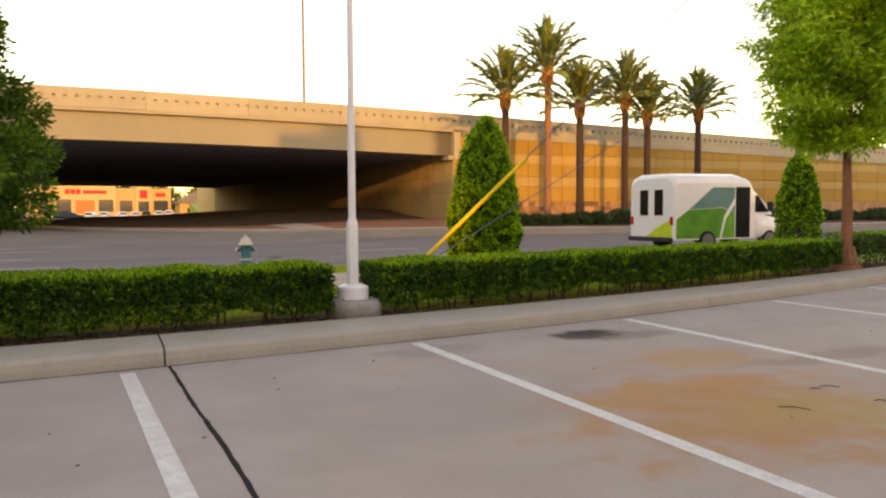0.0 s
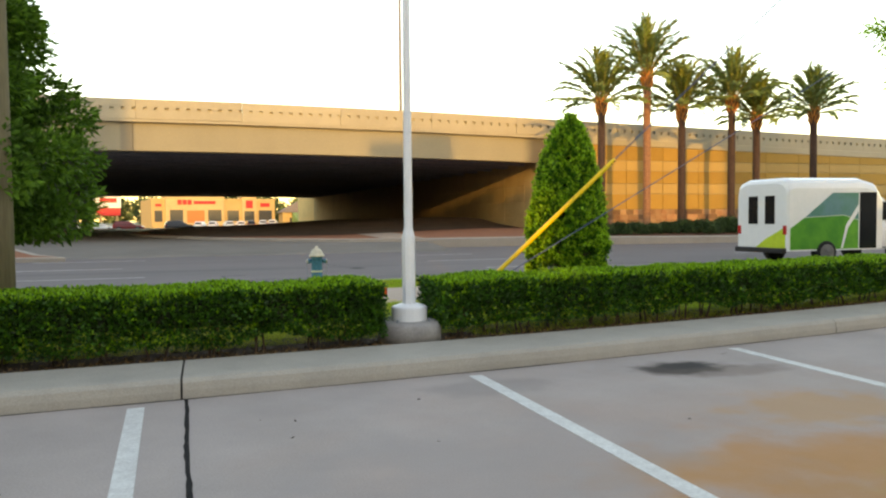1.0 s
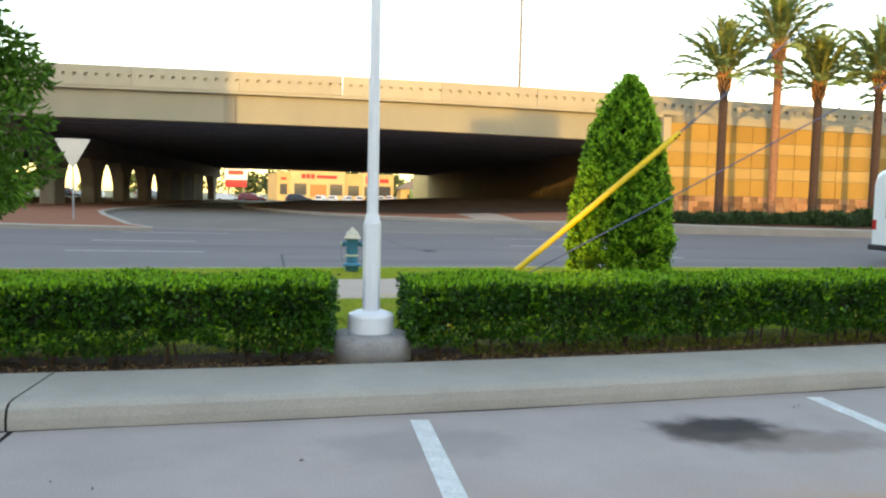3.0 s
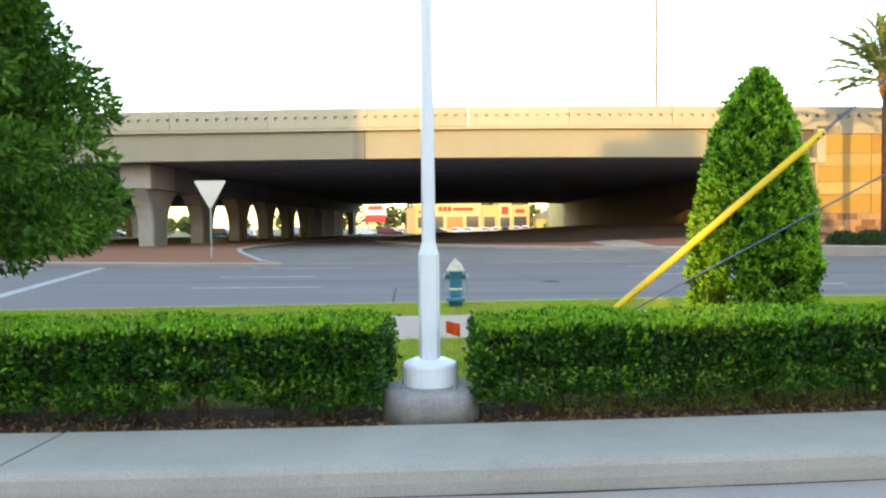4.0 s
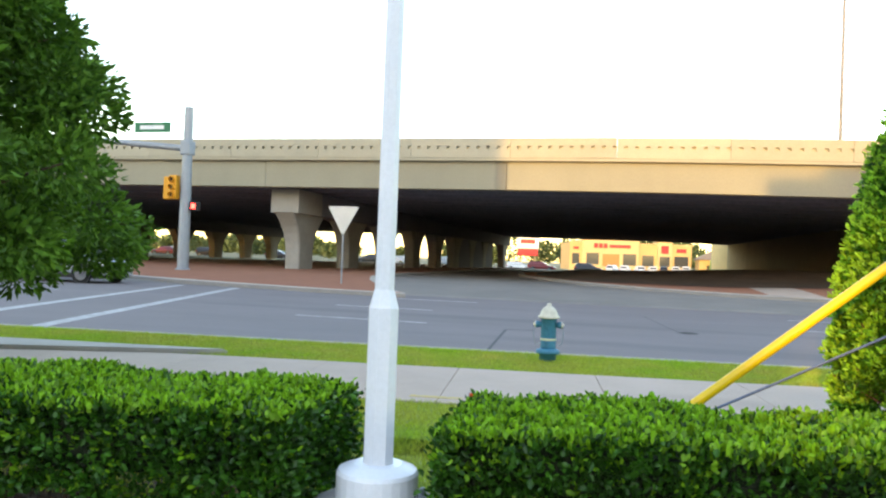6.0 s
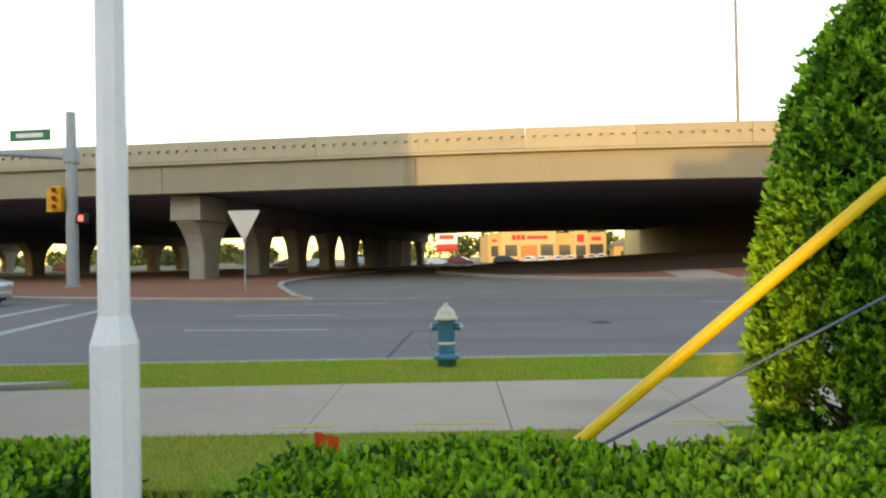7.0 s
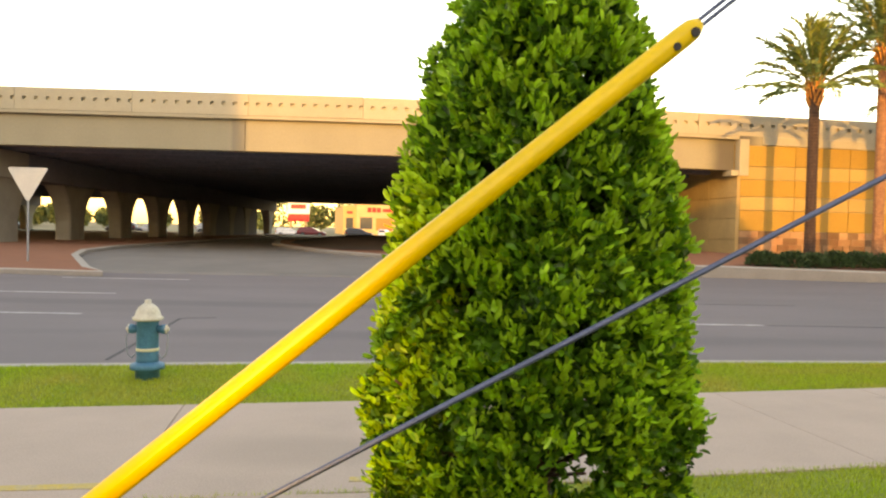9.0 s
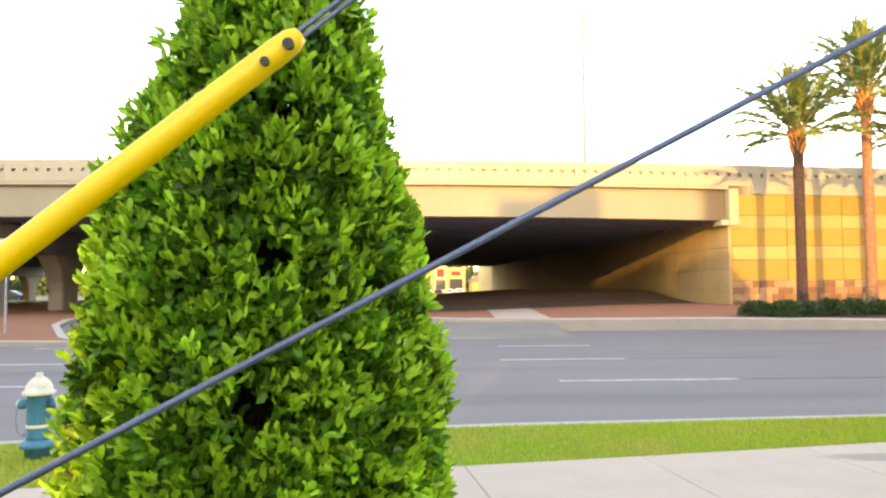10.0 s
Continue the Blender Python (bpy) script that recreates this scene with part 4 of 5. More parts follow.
for s in (-1, 1):
    off = side * 0.007 * s
    bm = bmesh.new()
    rod(bm, off, D1 * 14.5 + off, 0.005, 0.005, 6)
    part("strand", bm, M_WIRE, guy)
bm = bmesh.new()
rod(bm, Vector((-0.26, -0.033, 0.0055)), Vector((-0.26, -0.033, 0.0055)) + D2 * 16.0, 0.007, 0.007, 8)
part("lower_strand", bm, M_WIRE, guy, "bare grey stay strand")
bm = bmesh.new()
rod(bm, Vector((-0.06, 0.0, -0.05)), D1 * 0.25, 0.012, 0.012, 8)
part("anchor_rod", bm, M_STEEL, guy)

# ---- hydrant ----
hyd = thing("fire_hydrant", "teal blue fire hydrant with a cream bonnet on the verge", "hydrant", pose(0.0, 6.3, 0.1) @ Matrix.Scale(0.935, 4))
part("base_flange", lathe(bmesh.new(), ((0.11, 0), (0.11, 0.09), (0.155, 0.1), (0.155, 0.145), (0.12, 0.155), (0.105, 0.17)), 20), M_TEAL, hyd, "", True)
part("barrel", lathe(bmesh.new(), ((0.105, 0.16), (0.1, 0.2), (0.1, 0.55), (0.115, 0.565)), 20), M_TEAL, hyd, "", True)
part("reflective_band", lathe(bmesh.new(), ((0.1, 0.27), (0.103, 0.272), (0.103, 0.297), (0.1, 0.3)), 20), M_REFL, hyd, "pale reflective band", True)
part("bonnet", lathe(bmesh.new(), ((0.135, 0.56), (0.14, 0.568), (0.14, 0.588), (0.118, 0.598), (0.108, 0.64), (0.085, 0.68), (0.05, 0.71), (0.03, 0.718), (0.03, 0.75), (0.012, 0.756)), 20), M_CREAM, hyd, "cream painted bonnet", True)
for a, r, l in ((0, 0.045, 0.175), (180, 0.045, 0.175), (90, 0.062, 0.165)):
    m = pose(0, 0, 0.475, 0, 90, 0)
    turn = pose(0, 0, 0, 0, 0, a)
    nz = part("nozzle", lathe(bmesh.new(), ((r * 0.85, 0.07), (r * 0.85, l - 0.05), (r, l - 0.045), (r, l - 0.01), (r * 0.8, l)), 14, turn @ m), M_TEAL, hyd, "", True)
    part("cap", lathe(bmesh.new(), ((r * 0.96, l - 0.02), (r * 0.96, l + 0.004), (0.018, l + 0.008), (0.016, l + 0.025)), 8, turn @ m), M_CREAM if a != 90 else M_TEAL, nz)
for s in (-1, 1):
    bm = bmesh.new()
    pts = [(s * 0.185, -0.01, 0.455), (s * 0.195, -0.02, 0.36), (s * 0.18, -0.02, 0.24), (s * 0.14, -0.02, 0.2), (s * 0.108, -0.01, 0.24)]
    for a, b in zip(pts, pts[1:]):
        rod(bm, a, b, 0.006, 0.006, 6)
    part("chain", bm, M_STEEL, hyd)

# ---- marker flag ----
flag = thing("marker_flag", "small orange survey flag on a wire in the lawn", "marker flag", pose(0.04, 1.556, 0.13))
part("stake", rod(bmesh.new(), (0, 0, -0.05), (0, 0, 0.37), 0.002, 0.002, 6), M_STEEL, flag)
bm = bmesh.new()
sections = []
for i in range(7):
    x = 0.115 * i / 6
    y = 0.014 * math.sin(i * 1.3)
    sections.append([(x, y, 0.27 - 0.006 * i), (x, y + 0.0015, 0.27 - 0.006 * i), (x, y + 0.0015, 0.368 - 0.004 * i), (x, y, 0.368 - 0.004 * i)])
part("flag", loft(bm, sections), M_ORANGE, flag)


# ---- trees ----
def limb(bm, pts, r0, r1, n=8):
    for i, (a, b) in enumerate(zip(pts, pts[1:])):
        k = len(pts) - 1
        rod(bm, a, b, r0 + (r1 - r0) * i / k, r0 + (r1 - r0) * (i + 1) / k, n)
    return bm


oak = thing("tree", "dense dark green broadleaf tree beside the road", "tree", pose(-5.1, 1.75, 0.05))
rng = np.random.default_rng(31)
bm = limb(bmesh.new(), [(0, 0, -0.1), (0.05, 0.02, 0.8), (0.0, 0.0, 1.6), (0.08, 0.05, 2.6), (0.0, 0.0, 3.7)], 0.17, 0.05, 10)
cl = []
for i in range(250):
    z = rng.uniform(1.1, 4.3)
    reach = np.interp(z, [0.95, 1.2, 1.9, 2.4, 2.75, 3.2, 3.7, 4.3], [1.65, 2.08, 2.18, 1.8, 1.5, 1.62, 1.1, 0.2])
    a, q = rng.uniform(0, 2 * np.pi), rng.uniform(0.35, 1.0) ** 0.5
    c = np.array([reach * q * math.cos(a), reach * q * math.sin(a), z + 0.12 * math.sin(5 * a)])
    cl.append(c)
    if i % 4 == 0:
        limb(bm, [(0, 0, max(0.9, c[2] - 0.9)), tuple(c * [0.5, 0.5, 1] - [0, 0, 0.25]), tuple(c)], 0.035, 0.008, 5)
part("trunk", bm, M_BARK, oak)
pts, nrm = [], []
for c in cl:
    k = 420
    d = unit(rng.normal(size=(k, 3)))
    rad = 0.34 * rng.uniform(0.3, 1.0, k)[:, None] ** 0.5
    pts.append(c + d * rad * [1, 1, 0.7])
    nrm.append(d + unit(c * [1, 1, 0.2]) * 0.5 + [0, 0, -0.15])
leaves("crown", rng, np.concatenate(pts), np.concatenate(nrm), 0.09, 0.038, M_LEAF_O, oak, spread=0.7)

cyp = thing("tree", "bright green feathery cypress with a slim flared trunk in the hedge", "tree", pose(9.84, 1.58, 0.1))
bm = limb(bmesh.new(), [(0, 0, -0.05), (0, 0, 0.12), (0, 0, 0.35), (0.02, 0, 1.0), (0.0, 0.02, 2.2), (0.03, 0, 4.5), (0, 0, 7.2)], 0.15, 0.03, 10)
rod(bm, (0, 0, 0.0), (0, 0, 0.45), 0.25, 0.14, 10)
rod(bm, (0, 0, -0.05), (0, 0, 0.12), 0.42, 0.24, 12)
pts, nrm = [], []
for i in range(150):
    z = rng.uniform(2.3, 7.0)
    reach = np.interp(z, [2.2, 2.9, 3.6, 5.0, 7.0], [0.8, 1.55, 1.85, 1.55, 0.5]) * rng.uniform(0.75, 1.1)
    a = rng.uniform(0, 2 * np.pi)
    e = np.array([reach * math.cos(a), reach * math.sin(a), z + 0.2 * reach])
    s = np.array([0, 0, z - 0.1])
    limb(bm, [tuple(s), tuple((s + e) / 2 + [0, 0, 0.12]), tuple(e)], 0.022, 0.005, 4)
    for q in range(9):
        f = rng.uniform(0.3, 1.05)
        c = s + (e - s) * f + [0, 0, 0.1 * math.sin(f * 3)] + rng.normal(0, 0.1, 3)
        k = 62
        d = unit(rng.normal(size=(k, 3)) * [1, 1, 0.45])
        pts.append(c + d * (0.27 * rng.uniform(0.1, 1, k)[:, None]) - [0, 0, 0.06])
        nrm.append(d + [0, 0, -0.25])
part("trunk", bm, M_CBARK, cyp, "reddish brown slim trunk")
leaves("crown", rng, np.concatenate(pts), np.concatenate(nrm), 0.14, 0.04, M_LEAF_C, cyp, spread=0.4)

upole = thing("utility_pole", "weathered wooden utility pole behind the hedge", "utility pole", pose(-3.5, 0.42, 0.05))
part("shaft", lathe(bmesh.new(), ((0.125, -0.05), (0.12, 2.0), (0.11, 5.0), (0.1, 9.0)), 16), M_WOOD, upole, "", True)


# ---- palms ----
def frond(rng, length, droop):
    """Leaflets and stalk of one arched frond that grows along +x."""
    n = 26
    s = np.linspace(0, 1, n)
    rise = np.sin(s * 1.2) * 0.5 * length - droop * length * s ** 2
    x = length * (s - 0.12 * s ** 2 * (1 + droop))
    mid = np.stack([x, 0 * s, rise], 1)
    v, t = [], []
    for i in range(4, n):
        for sd in (-1, 1):
            ll = 0.5 * math.sin(0.35 + 2.5 * s[i]) * rng.uniform(0.8, 1.1)
            tip = mid[i] + np.array([ll * 0.75, sd * ll * 0.62, ll * rng.uniform(-0.3, 0.32)])
            w = 0.048
            b = len(v)
            v += [mid[i] - [w, 0, 0], mid[i] + [w, 0, 0], (mid[i] + tip) / 2 + [0, 0, 0.02 + w], tip]
            t += [(b, b + 1, b + 2), (b, b + 2, b + 3), (b + 1, b + 3, b + 2)]
    return np.array(v), np.array(t), mid


def palm(label, at, height, seed, size=1.0):
    rng = np.random.default_rng(seed)
    ob = thing("palm_tree", label, "palm tree", pose(*at), "palms along the wall")
    rings = []
    z = 0.0
    while z < height:
        r = 0.2 + 0.05 * math.exp(-z * 2) + (0.07 * smooth(height - 1.0, height, z))
        rings += [(r * 0.9, z), (r * 1.06, z + 0.1)]
        z += 0.12
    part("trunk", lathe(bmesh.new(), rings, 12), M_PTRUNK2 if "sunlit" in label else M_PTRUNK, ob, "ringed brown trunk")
    bm = bmesh.new()
    for i in range(40):
        a = i * 2.4
        zz = height - 0.75 + 0.02 * i
        rod(bm, (0.16 * math.cos(a), 0.16 * math.sin(a), zz), (0.36 * math.cos(a), 0.36 * math.sin(a), zz + 0.4), 0.06, 0.02, 4)
    tagged(part("frond_stub", bm, M_BOOT, ob, "cut frond stubs under the crown"), kind="stuff")
    va, ta, base = [], [], 0
    bm = bmesh.new()
    count = 50
    for i in range(count):
        f = i / (count - 1)
        lift = radians(86 - 98 * f ** 1.25 + rng.uniform(-8, 8))
        v, t, mid = frond(rng, size * rng.uniform(2.5, 3.25), 0.16 + 0.2 * rng.uniform())
        a = i * 2.39996
        m = np.array(Euler((0, -lift + radians(12), a)).to_matrix())
        o = np.array([0.1 * math.cos(a), 0.1 * math.sin(a), height - 0.1 + 0.25 * (1 - f)])
        va.append(v @ m.T + o)
        ta.append(t + base)
        base += len(v)
        q = mid @ m.T + o
        for k in range(0, 25, 5):
            rod(bm, tuple(q[k]), tuple(q[min(k + 5, 25)]), 0.026 - 0.0009 * k, 0.022 - 0.0009 * k, 4, False)
    arrays("fronds", np.concatenate(va), np.concatenate(ta), M_FROND, ob, "grey-green arching fronds")
    tagged(part("frond_stalk", bm, M_FRONDR, ob), kind="stuff")
    return ob


for i, (x, z, sz) in enumerate(((17.75, 7.25, 1.0), (20.45, 8.75, 1.1), (22.6, 7.05, 0.95), (25.8, 7.65, 1.0), (27.45, 6.75, 0.9), (31.4, 7.2, 0.95))):
    y = 27.9
    gz = far_z(x, y) + 0.08
    palm("tall date palm with a sunlit trunk in the wall bed" if i == 1 else "date palm with a dark trunk in the wall bed", (x, y, gz), z - gz, 50 + i, sz)


def shrub(at, size, seed):
    rng = np.random.default_rng(seed)
    ob = thing("shrub", "low dark green shrub in the mulch bed", "shrub", pose(*at), "shrubs under the palms")
    d = unit(rng.normal(size=(1500, 3)))
    d[:, 2] = np.abs(d[:, 2])
    p = d * rng.uniform(0.7, 1.0, (1500, 1)) * [size, size * 0.85, size * 0.75]
    leaves("foliage", rng, p, d, 0.14, 0.06, M_SHRUB, ob)
    bm = bmesh.new()
    for k in range(5):
        rod(bm, (0, 0, -0.05), tuple(p[k] * 0.8), 0.02, 0.006, 4)
    tagged(part("undergrowth", bm, M_BARK, ob, "thin bare brown stems"), kind="stuff")
    return ob


base = [shrub((0, 0, 0), 0.62, 70 + k) for k in range(3)]
rr = random.Random(6)
k = 0
for x in np.arange(15.8, 64, 0.95):
    y = 27.4 + rr.uniform(-0.3, 0.4)
    m = pose(x, y, far_z(x, y) + 0.06, 0, 0, rr.uniform(0, 360)) @ Matrix.Scale(rr.uniform(0.85, 1.2) * (1.25 if x > 22 else 1.0), 4)
    if k < 3:
        base[k].matrix_basis = m
    else:
        copy_thing(base[k % 3], m)
    k += 1


# ---- signs and signals ----
ys = thing("yield_sign", "bare metal back of a triangular yield sign on a post", "traffic sign", pose(-9.9, 23.95, 0.17))
part("post", rod(bmesh.new(), (0, 0.03, 0), (0, 0.03, 2.9), 0.032, 0.032, 10), M_STEEL, ys)
bm = bmesh.new()
k = 0.62
tri = [(-k, 2.94), (-k + 0.05, 2.98), (k - 0.05, 2.98), (k, 2.94), (0.05, 1.93), (-0.05, 1.93)]
loft(bm, [[(x, y, z) for x, z in tri] for y in (-0.012, 0.0)])
part("plate", bm, M_SIGNB, ys, "plain grey back of the plate")
part("bracket", boxed(-0.2, 0.2, -0.004, 0.03, 2.7, 2.74), M_STEEL, ys)

sg = thing("traffic_signal", "grey steel traffic signal pole with a mast arm", "traffic signal", pose(-19.1, 27.4, 0.3))
part("shaft", lathe(bmesh.new(), ((0.36, 0), (0.36, 0.06), (0.26, 0.1), (0.24, 3.0), (0.2, 7.5), (0.17, 7.52)), 12), M_STEEL, sg)
bm = bmesh.new()
rod(bm, (0, 0, 5.6), (-7, -2.0, 6.0), 0.15, 0.09, 10)
part("mast_arm", bm, M_STEEL, sg)
part("clamp", boxed(-0.25, 0.25, -0.25, 0.25, 5.3, 5.95, bevel=0.05), M_STEEL, sg)
bm = bmesh.new()
rod(bm, (0, 0, 7.1), (-2.5, -0.49, 7.05), 0.02, 0.02, 6)
for x in (-0.9, -2.2):
    rod(bm, (x, -0.485, 6.7), (x, -0.45, 7.1), 0.012, 0.012, 6)
part("sign_arm", bm, M_STEEL, sg)
bm = boxed(-2.5, -0.6, -0.5, -0.47, 6.27, 6.75, bevel=0.012)
sp = part("street_sign", bm, M_GREENS, sg, "green street name sign")
part("lettering", boxed(-2.2, -0.95, -0.507, -0.5, 6.42, 6.6), M_WHITE, sp, "white bar of lettering")
for x, y, z in ((-0.52, -0.12, 3.25),):
    hd = part("signal_head", boxed(x - 0.2, x + 0.2, y - 0.2, y + 0.15, z, z + 1.1, bevel=0.04), M_SIGY, sg, "yellow three-lamp signal head")
    for q in range(3):
        m = pose(x, y - 0.2, z + 0.2 + 0.35 * q, 90, 0, 0)
        part("visor", lathe(bmesh.new(), ((0.13, 0), (0.13, 0.16), (0.12, 0.16), (0.12, 0.02)), 14, m), M_SIGY, hd)
        part("lens", lathe(bmesh.new(), ((0.115, 0.0), (0.1, 0.03)), 14, m), M_BLACK, hd)
hd = part("signal_head", boxed(-1.14, -0.8, -0.1, 0.2, 3.25, 4.3, bevel=0.04), M_SIGY, sg, "yellow signal head seen from the side")
ph = part("pedestrian_signal", boxed(0.3, 0.72, -0.15, 0.12, 2.75, 3.15, bevel=0.03), M_BLACK, sg, "black pedestrian signal box")
part("hand_lamp", boxed(0.4, 0.6, -0.16, -0.152, 2.84, 3.06, bevel=0.003), M_REDL, ph, "lit red symbol")
part("bracket", boxed(0.1, 0.32, -0.04, 0.04, 2.9, 2.98), M_STEEL, sg)

mast = thing("high_mast_light", "tall thin grey highway light mast behind the bridge", "light mast", pose(29.4, 116.0, 0.3))
part("shaft", lathe(bmesh.new(), ((0.4, 0), (0.33, 10), (0.28, 25), (0.16, 56)), 10), M_MAST, mast)
part("lamp_ring", lathe(bmesh.new(), ((0.3, 55.8), (1.1, 55.9), (1.1, 56.2), (0.2, 56.4)), 16), M_STEEL, mast)


# ---- vehicles ----
def wheel(parent, x, y, r, w, out):
    m = pose(x, y, r, 90, 0, 0)
    ty = part("wheel", lathe(bmesh.new(), ((r * 0.7, -w / 2), (r * 0.94, -w / 2), (r, -w / 2 + 0.03), (r, w / 2 - 0.03), (r * 0.94, w / 2), (r * 0.7, w / 2)), 28, m), M_TYRE, parent, "black tyre", True)
    bm = bmesh.new()
    side = -1 if out < 0 else 1
    yy = y + side * (w / 2 + 0.002)
    for k in range(5):
        a = k * 2 * math.pi / 5
        for d in (-0.16, 0.16):
            rod(bm, (x, yy, r), (x + r * 0.66 * math.cos(a + d), yy, r + r * 0.66 * math.sin(a + d)), 0.03, 0.025, 5)
    rod(bm, (x, yy - 0.02, r), (x, yy + 0.02, r), 0.07, 0.07, 10)
    bmt = bmesh.new()
    lathe(bmt, ((r * 0.66, -0.012), (r * 0.7, -0.012), (r * 0.7, 0.014), (r * 0.66, 0.014)), 24, Matrix.Translation((x, yy, r)) @ pose(0, 0, 0, 90, 0, 0))
    part("rim", bm, M_RIM, ty, "five-spoke alloy rim")
    part("rim_edge", bmt, M_RIM, ty)


def body_section(x, zb, zt, w, tuck=0.06):
    """Half-rounded section of a car body at x, from its sill to its shoulder."""
    return [(x, -w + tuck, zb), (x, -w, zb + 0.15), (x, -w - 0.012, zb + (zt - zb) * 0.55), (x, -w + 0.03, zt - 0.06), (x, -w + 0.1, zt), (x, w - 0.1, zt), (x, w - 0.03, zt - 0.06), (x, w + 0.012, zb + (zt - zb) * 0.55), (x, w, zb + 0.15), (x, w - tuck, zb)]


def suv(label, paint, m, group=""):
    """A mid-size crossover that points along +x, its middle at the origin."""
    ob = thing("car", label, "car", m, group)
    secs = ((-2.43, 0.5, 0.86, 0.72), (-2.36, 0.36, 1.0, 0.84), (-2.1, 0.3, 1.05, 0.9), (-1.2, 0.27, 1.06, 0.92), (0.0, 0.26, 1.04, 0.92), (0.9, 0.26, 1.03, 0.92), (1.25, 0.27, 1.02, 0.91), (1.9, 0.29, 0.95, 0.89), (2.25, 0.32, 0.86, 0.82), (2.42, 0.4, 0.74, 0.66))
    body = part("body", loft(bmesh.new(), [body_section(*s) for s in secs]), paint, ob, "", True)
    cab = []
    for x0, x1, z, w in ((-2.34, 1.32, 1.03, 0.86), (-2.26, 0.98, 1.2, 0.83), (-2.1, 0.55, 1.46, 0.74), (-1.95, 0.2, 1.62, 0.66), (-1.7, -0.15, 1.68, 0.56)):
        cab.append([(x0, -w, z), (x1 - 0.1, -w, z), (x1, -w + 0.14, z), (x1, w - 0.14, z), (x1 - 0.1, w, z), (x0, w, z)])
    part("roof", loft(bmesh.new(), cab), paint, ob)
    for s in (-1, 1):
        for name, q in (("side_window", ((-2.02, 1.12), (-1.18, 1.1), (-1.14, 1.5), (-1.8, 1.5))), ("side_window", ((-1.12, 1.1), (-0.16, 1.1), (-0.14, 1.5), (-1.08, 1.5))), ("side_window", ((-0.08, 1.1), (0.86, 1.12), (0.42, 1.44), (0.18, 1.51), (-0.06, 1.51)))):
            wy = lambda z: np.interp(z, [1.03, 1.2, 1.46, 1.62], [0.86, 0.83, 0.74, 0.66])
            sections = [[(x, s * (wy(z) + d), z) for x, z in q] for d in (-0.01, 0.006)]
            part(name, loft(bmesh.new(), sections), M_GLASS, ob, "dark tinted side window")
        part("door_handle", boxed(-0.35, -0.17, s * 0.925 - 0.015, s * 0.925 + 0.015, 0.87, 0.9, bevel=0.006), paint, ob)
        part("door_handle", boxed(-1.3, -1.12, s * 0.925 - 0.015, s * 0.925 + 0.015, 0.88, 0.91, bevel=0.006), paint, ob)
        part("wing_mirror", boxed(0.55, 0.72, s * 0.98 - 0.1, s * 0.98 + 0.1, 1.02, 1.16, bevel=0.04), paint, ob)
        part("sill", boxed(-1.05, 1.05, s * 0.9 - 0.03, s * 0.9 + 0.03, 0.22, 0.34, bevel=0.01), M_BLACK, ob)
        part("sill_trim", boxed(-1.0, 1.0, s * 0.925 - 0.01, s * 0.925 + 0.012, 0.36, 0.4, bevel=0.004), M_RIM, ob)
        part("tail_lamp", boxed(-2.43, -2.1, s * 0.82 - 0.085, s * 0.82 + 0.085, 0.82, 1.0, bevel=0.03), M_TAIL, ob, "red tail lamp")
        part("headlamp", boxed(2.02, 2.36, s * 0.72 - 0.12, s * 0.72 + 0.12, 0.68, 0.84, bevel=0.04), M_LENS, ob, "clear headlamp")
        part("roof_rail", boxed(-1.9, 0.0, s * 0.6 - 0.02, s * 0.6 + 0.02, 1.66, 1.7, bevel=0.008), M_RIM, ob)
        for x in (-1.45, 1.44):
            arch = lathe(bmesh.new(), ((0.42, -0.02), (0.42, 0.02), (0.2, 0.025)), 24, Matrix.Translation((x, s * 0.912, 0.36)) @ pose(0, 0, 0, 90, 0, 0))
            part("wheel_arch", arch, M_BLACK, ob, "dark wheel arch")
            wheel(ob, x, s * 0.84, 0.355, 0.22, s)
    ws = [[(1.24 + d, -0.68, 1.1), (0.6 + d, -0.6, 1.45), (0.6 + d, 0.6, 1.45), (1.24 + d, 0.68, 1.1)] for d in (-0.03, 0.0)]
    part("windscreen", loft(bmesh.new(), ws), M_GLASS, ob)
    rw = [[(-2.36 + d, -0.7, 1.1), (-2.2 + d, -0.62, 1.45), (-2.2 + d, 0.62, 1.45), (-2.36 + d, 0.7, 1.1)] for d in (-0.01, 0.03)]
    part("rear_window", loft(bmesh.new(), rw), M_GLASS, ob)
    part("bumper", boxed(-2.46, -2.2, -0.78, 0.78, 0.36, 0.6, bevel=0.06), paint, ob)
    part("bumper", boxed(2.2, 2.45, -0.68, 0.68, 0.3, 0.52, bevel=0.06), paint, ob)
    part("underbody", boxed(-2.1, 2.1, -0.78, 0.78, 0.18, 0.34), M_BLACK, ob)
    return ob


suv("silver crossover car with tinted windows driving on the road", M_SILVER, pose(-19.9, 21.05, ROAD_Z))

bus = thing("minibus", "white and green shuttle minibus on the road", "minibus", pose(13.4, 11.0, ROAD_Z) @ Matrix.Diagonal((0.87, 0.94, 0.84, 1)))
secs = []
for x, zt, w in ((0.0, 2.7, 1.05), (0.06, 2.82, 1.1), (0.2, 2.88, 1.12), (4.7, 2.9, 1.12), (5.2, 2.78, 1.1), (5.55, 2.42, 1.0)):
    secs.append([(x, -w, 0.45), (x, -w, zt - 0.36), (x, -w + 0.05, zt - 0.2), (x, -w + 0.16, zt - 0.08), (x, -w + 0.4, zt), (x, w - 0.4, zt), (x, w - 0.16, zt - 0.08), (x, w - 0.05, zt - 0.2), (x, w, zt - 0.36), (x, w, 0.45)])
part("body", loft(bmesh.new(), secs), M_BUSW, bus)
secs = []
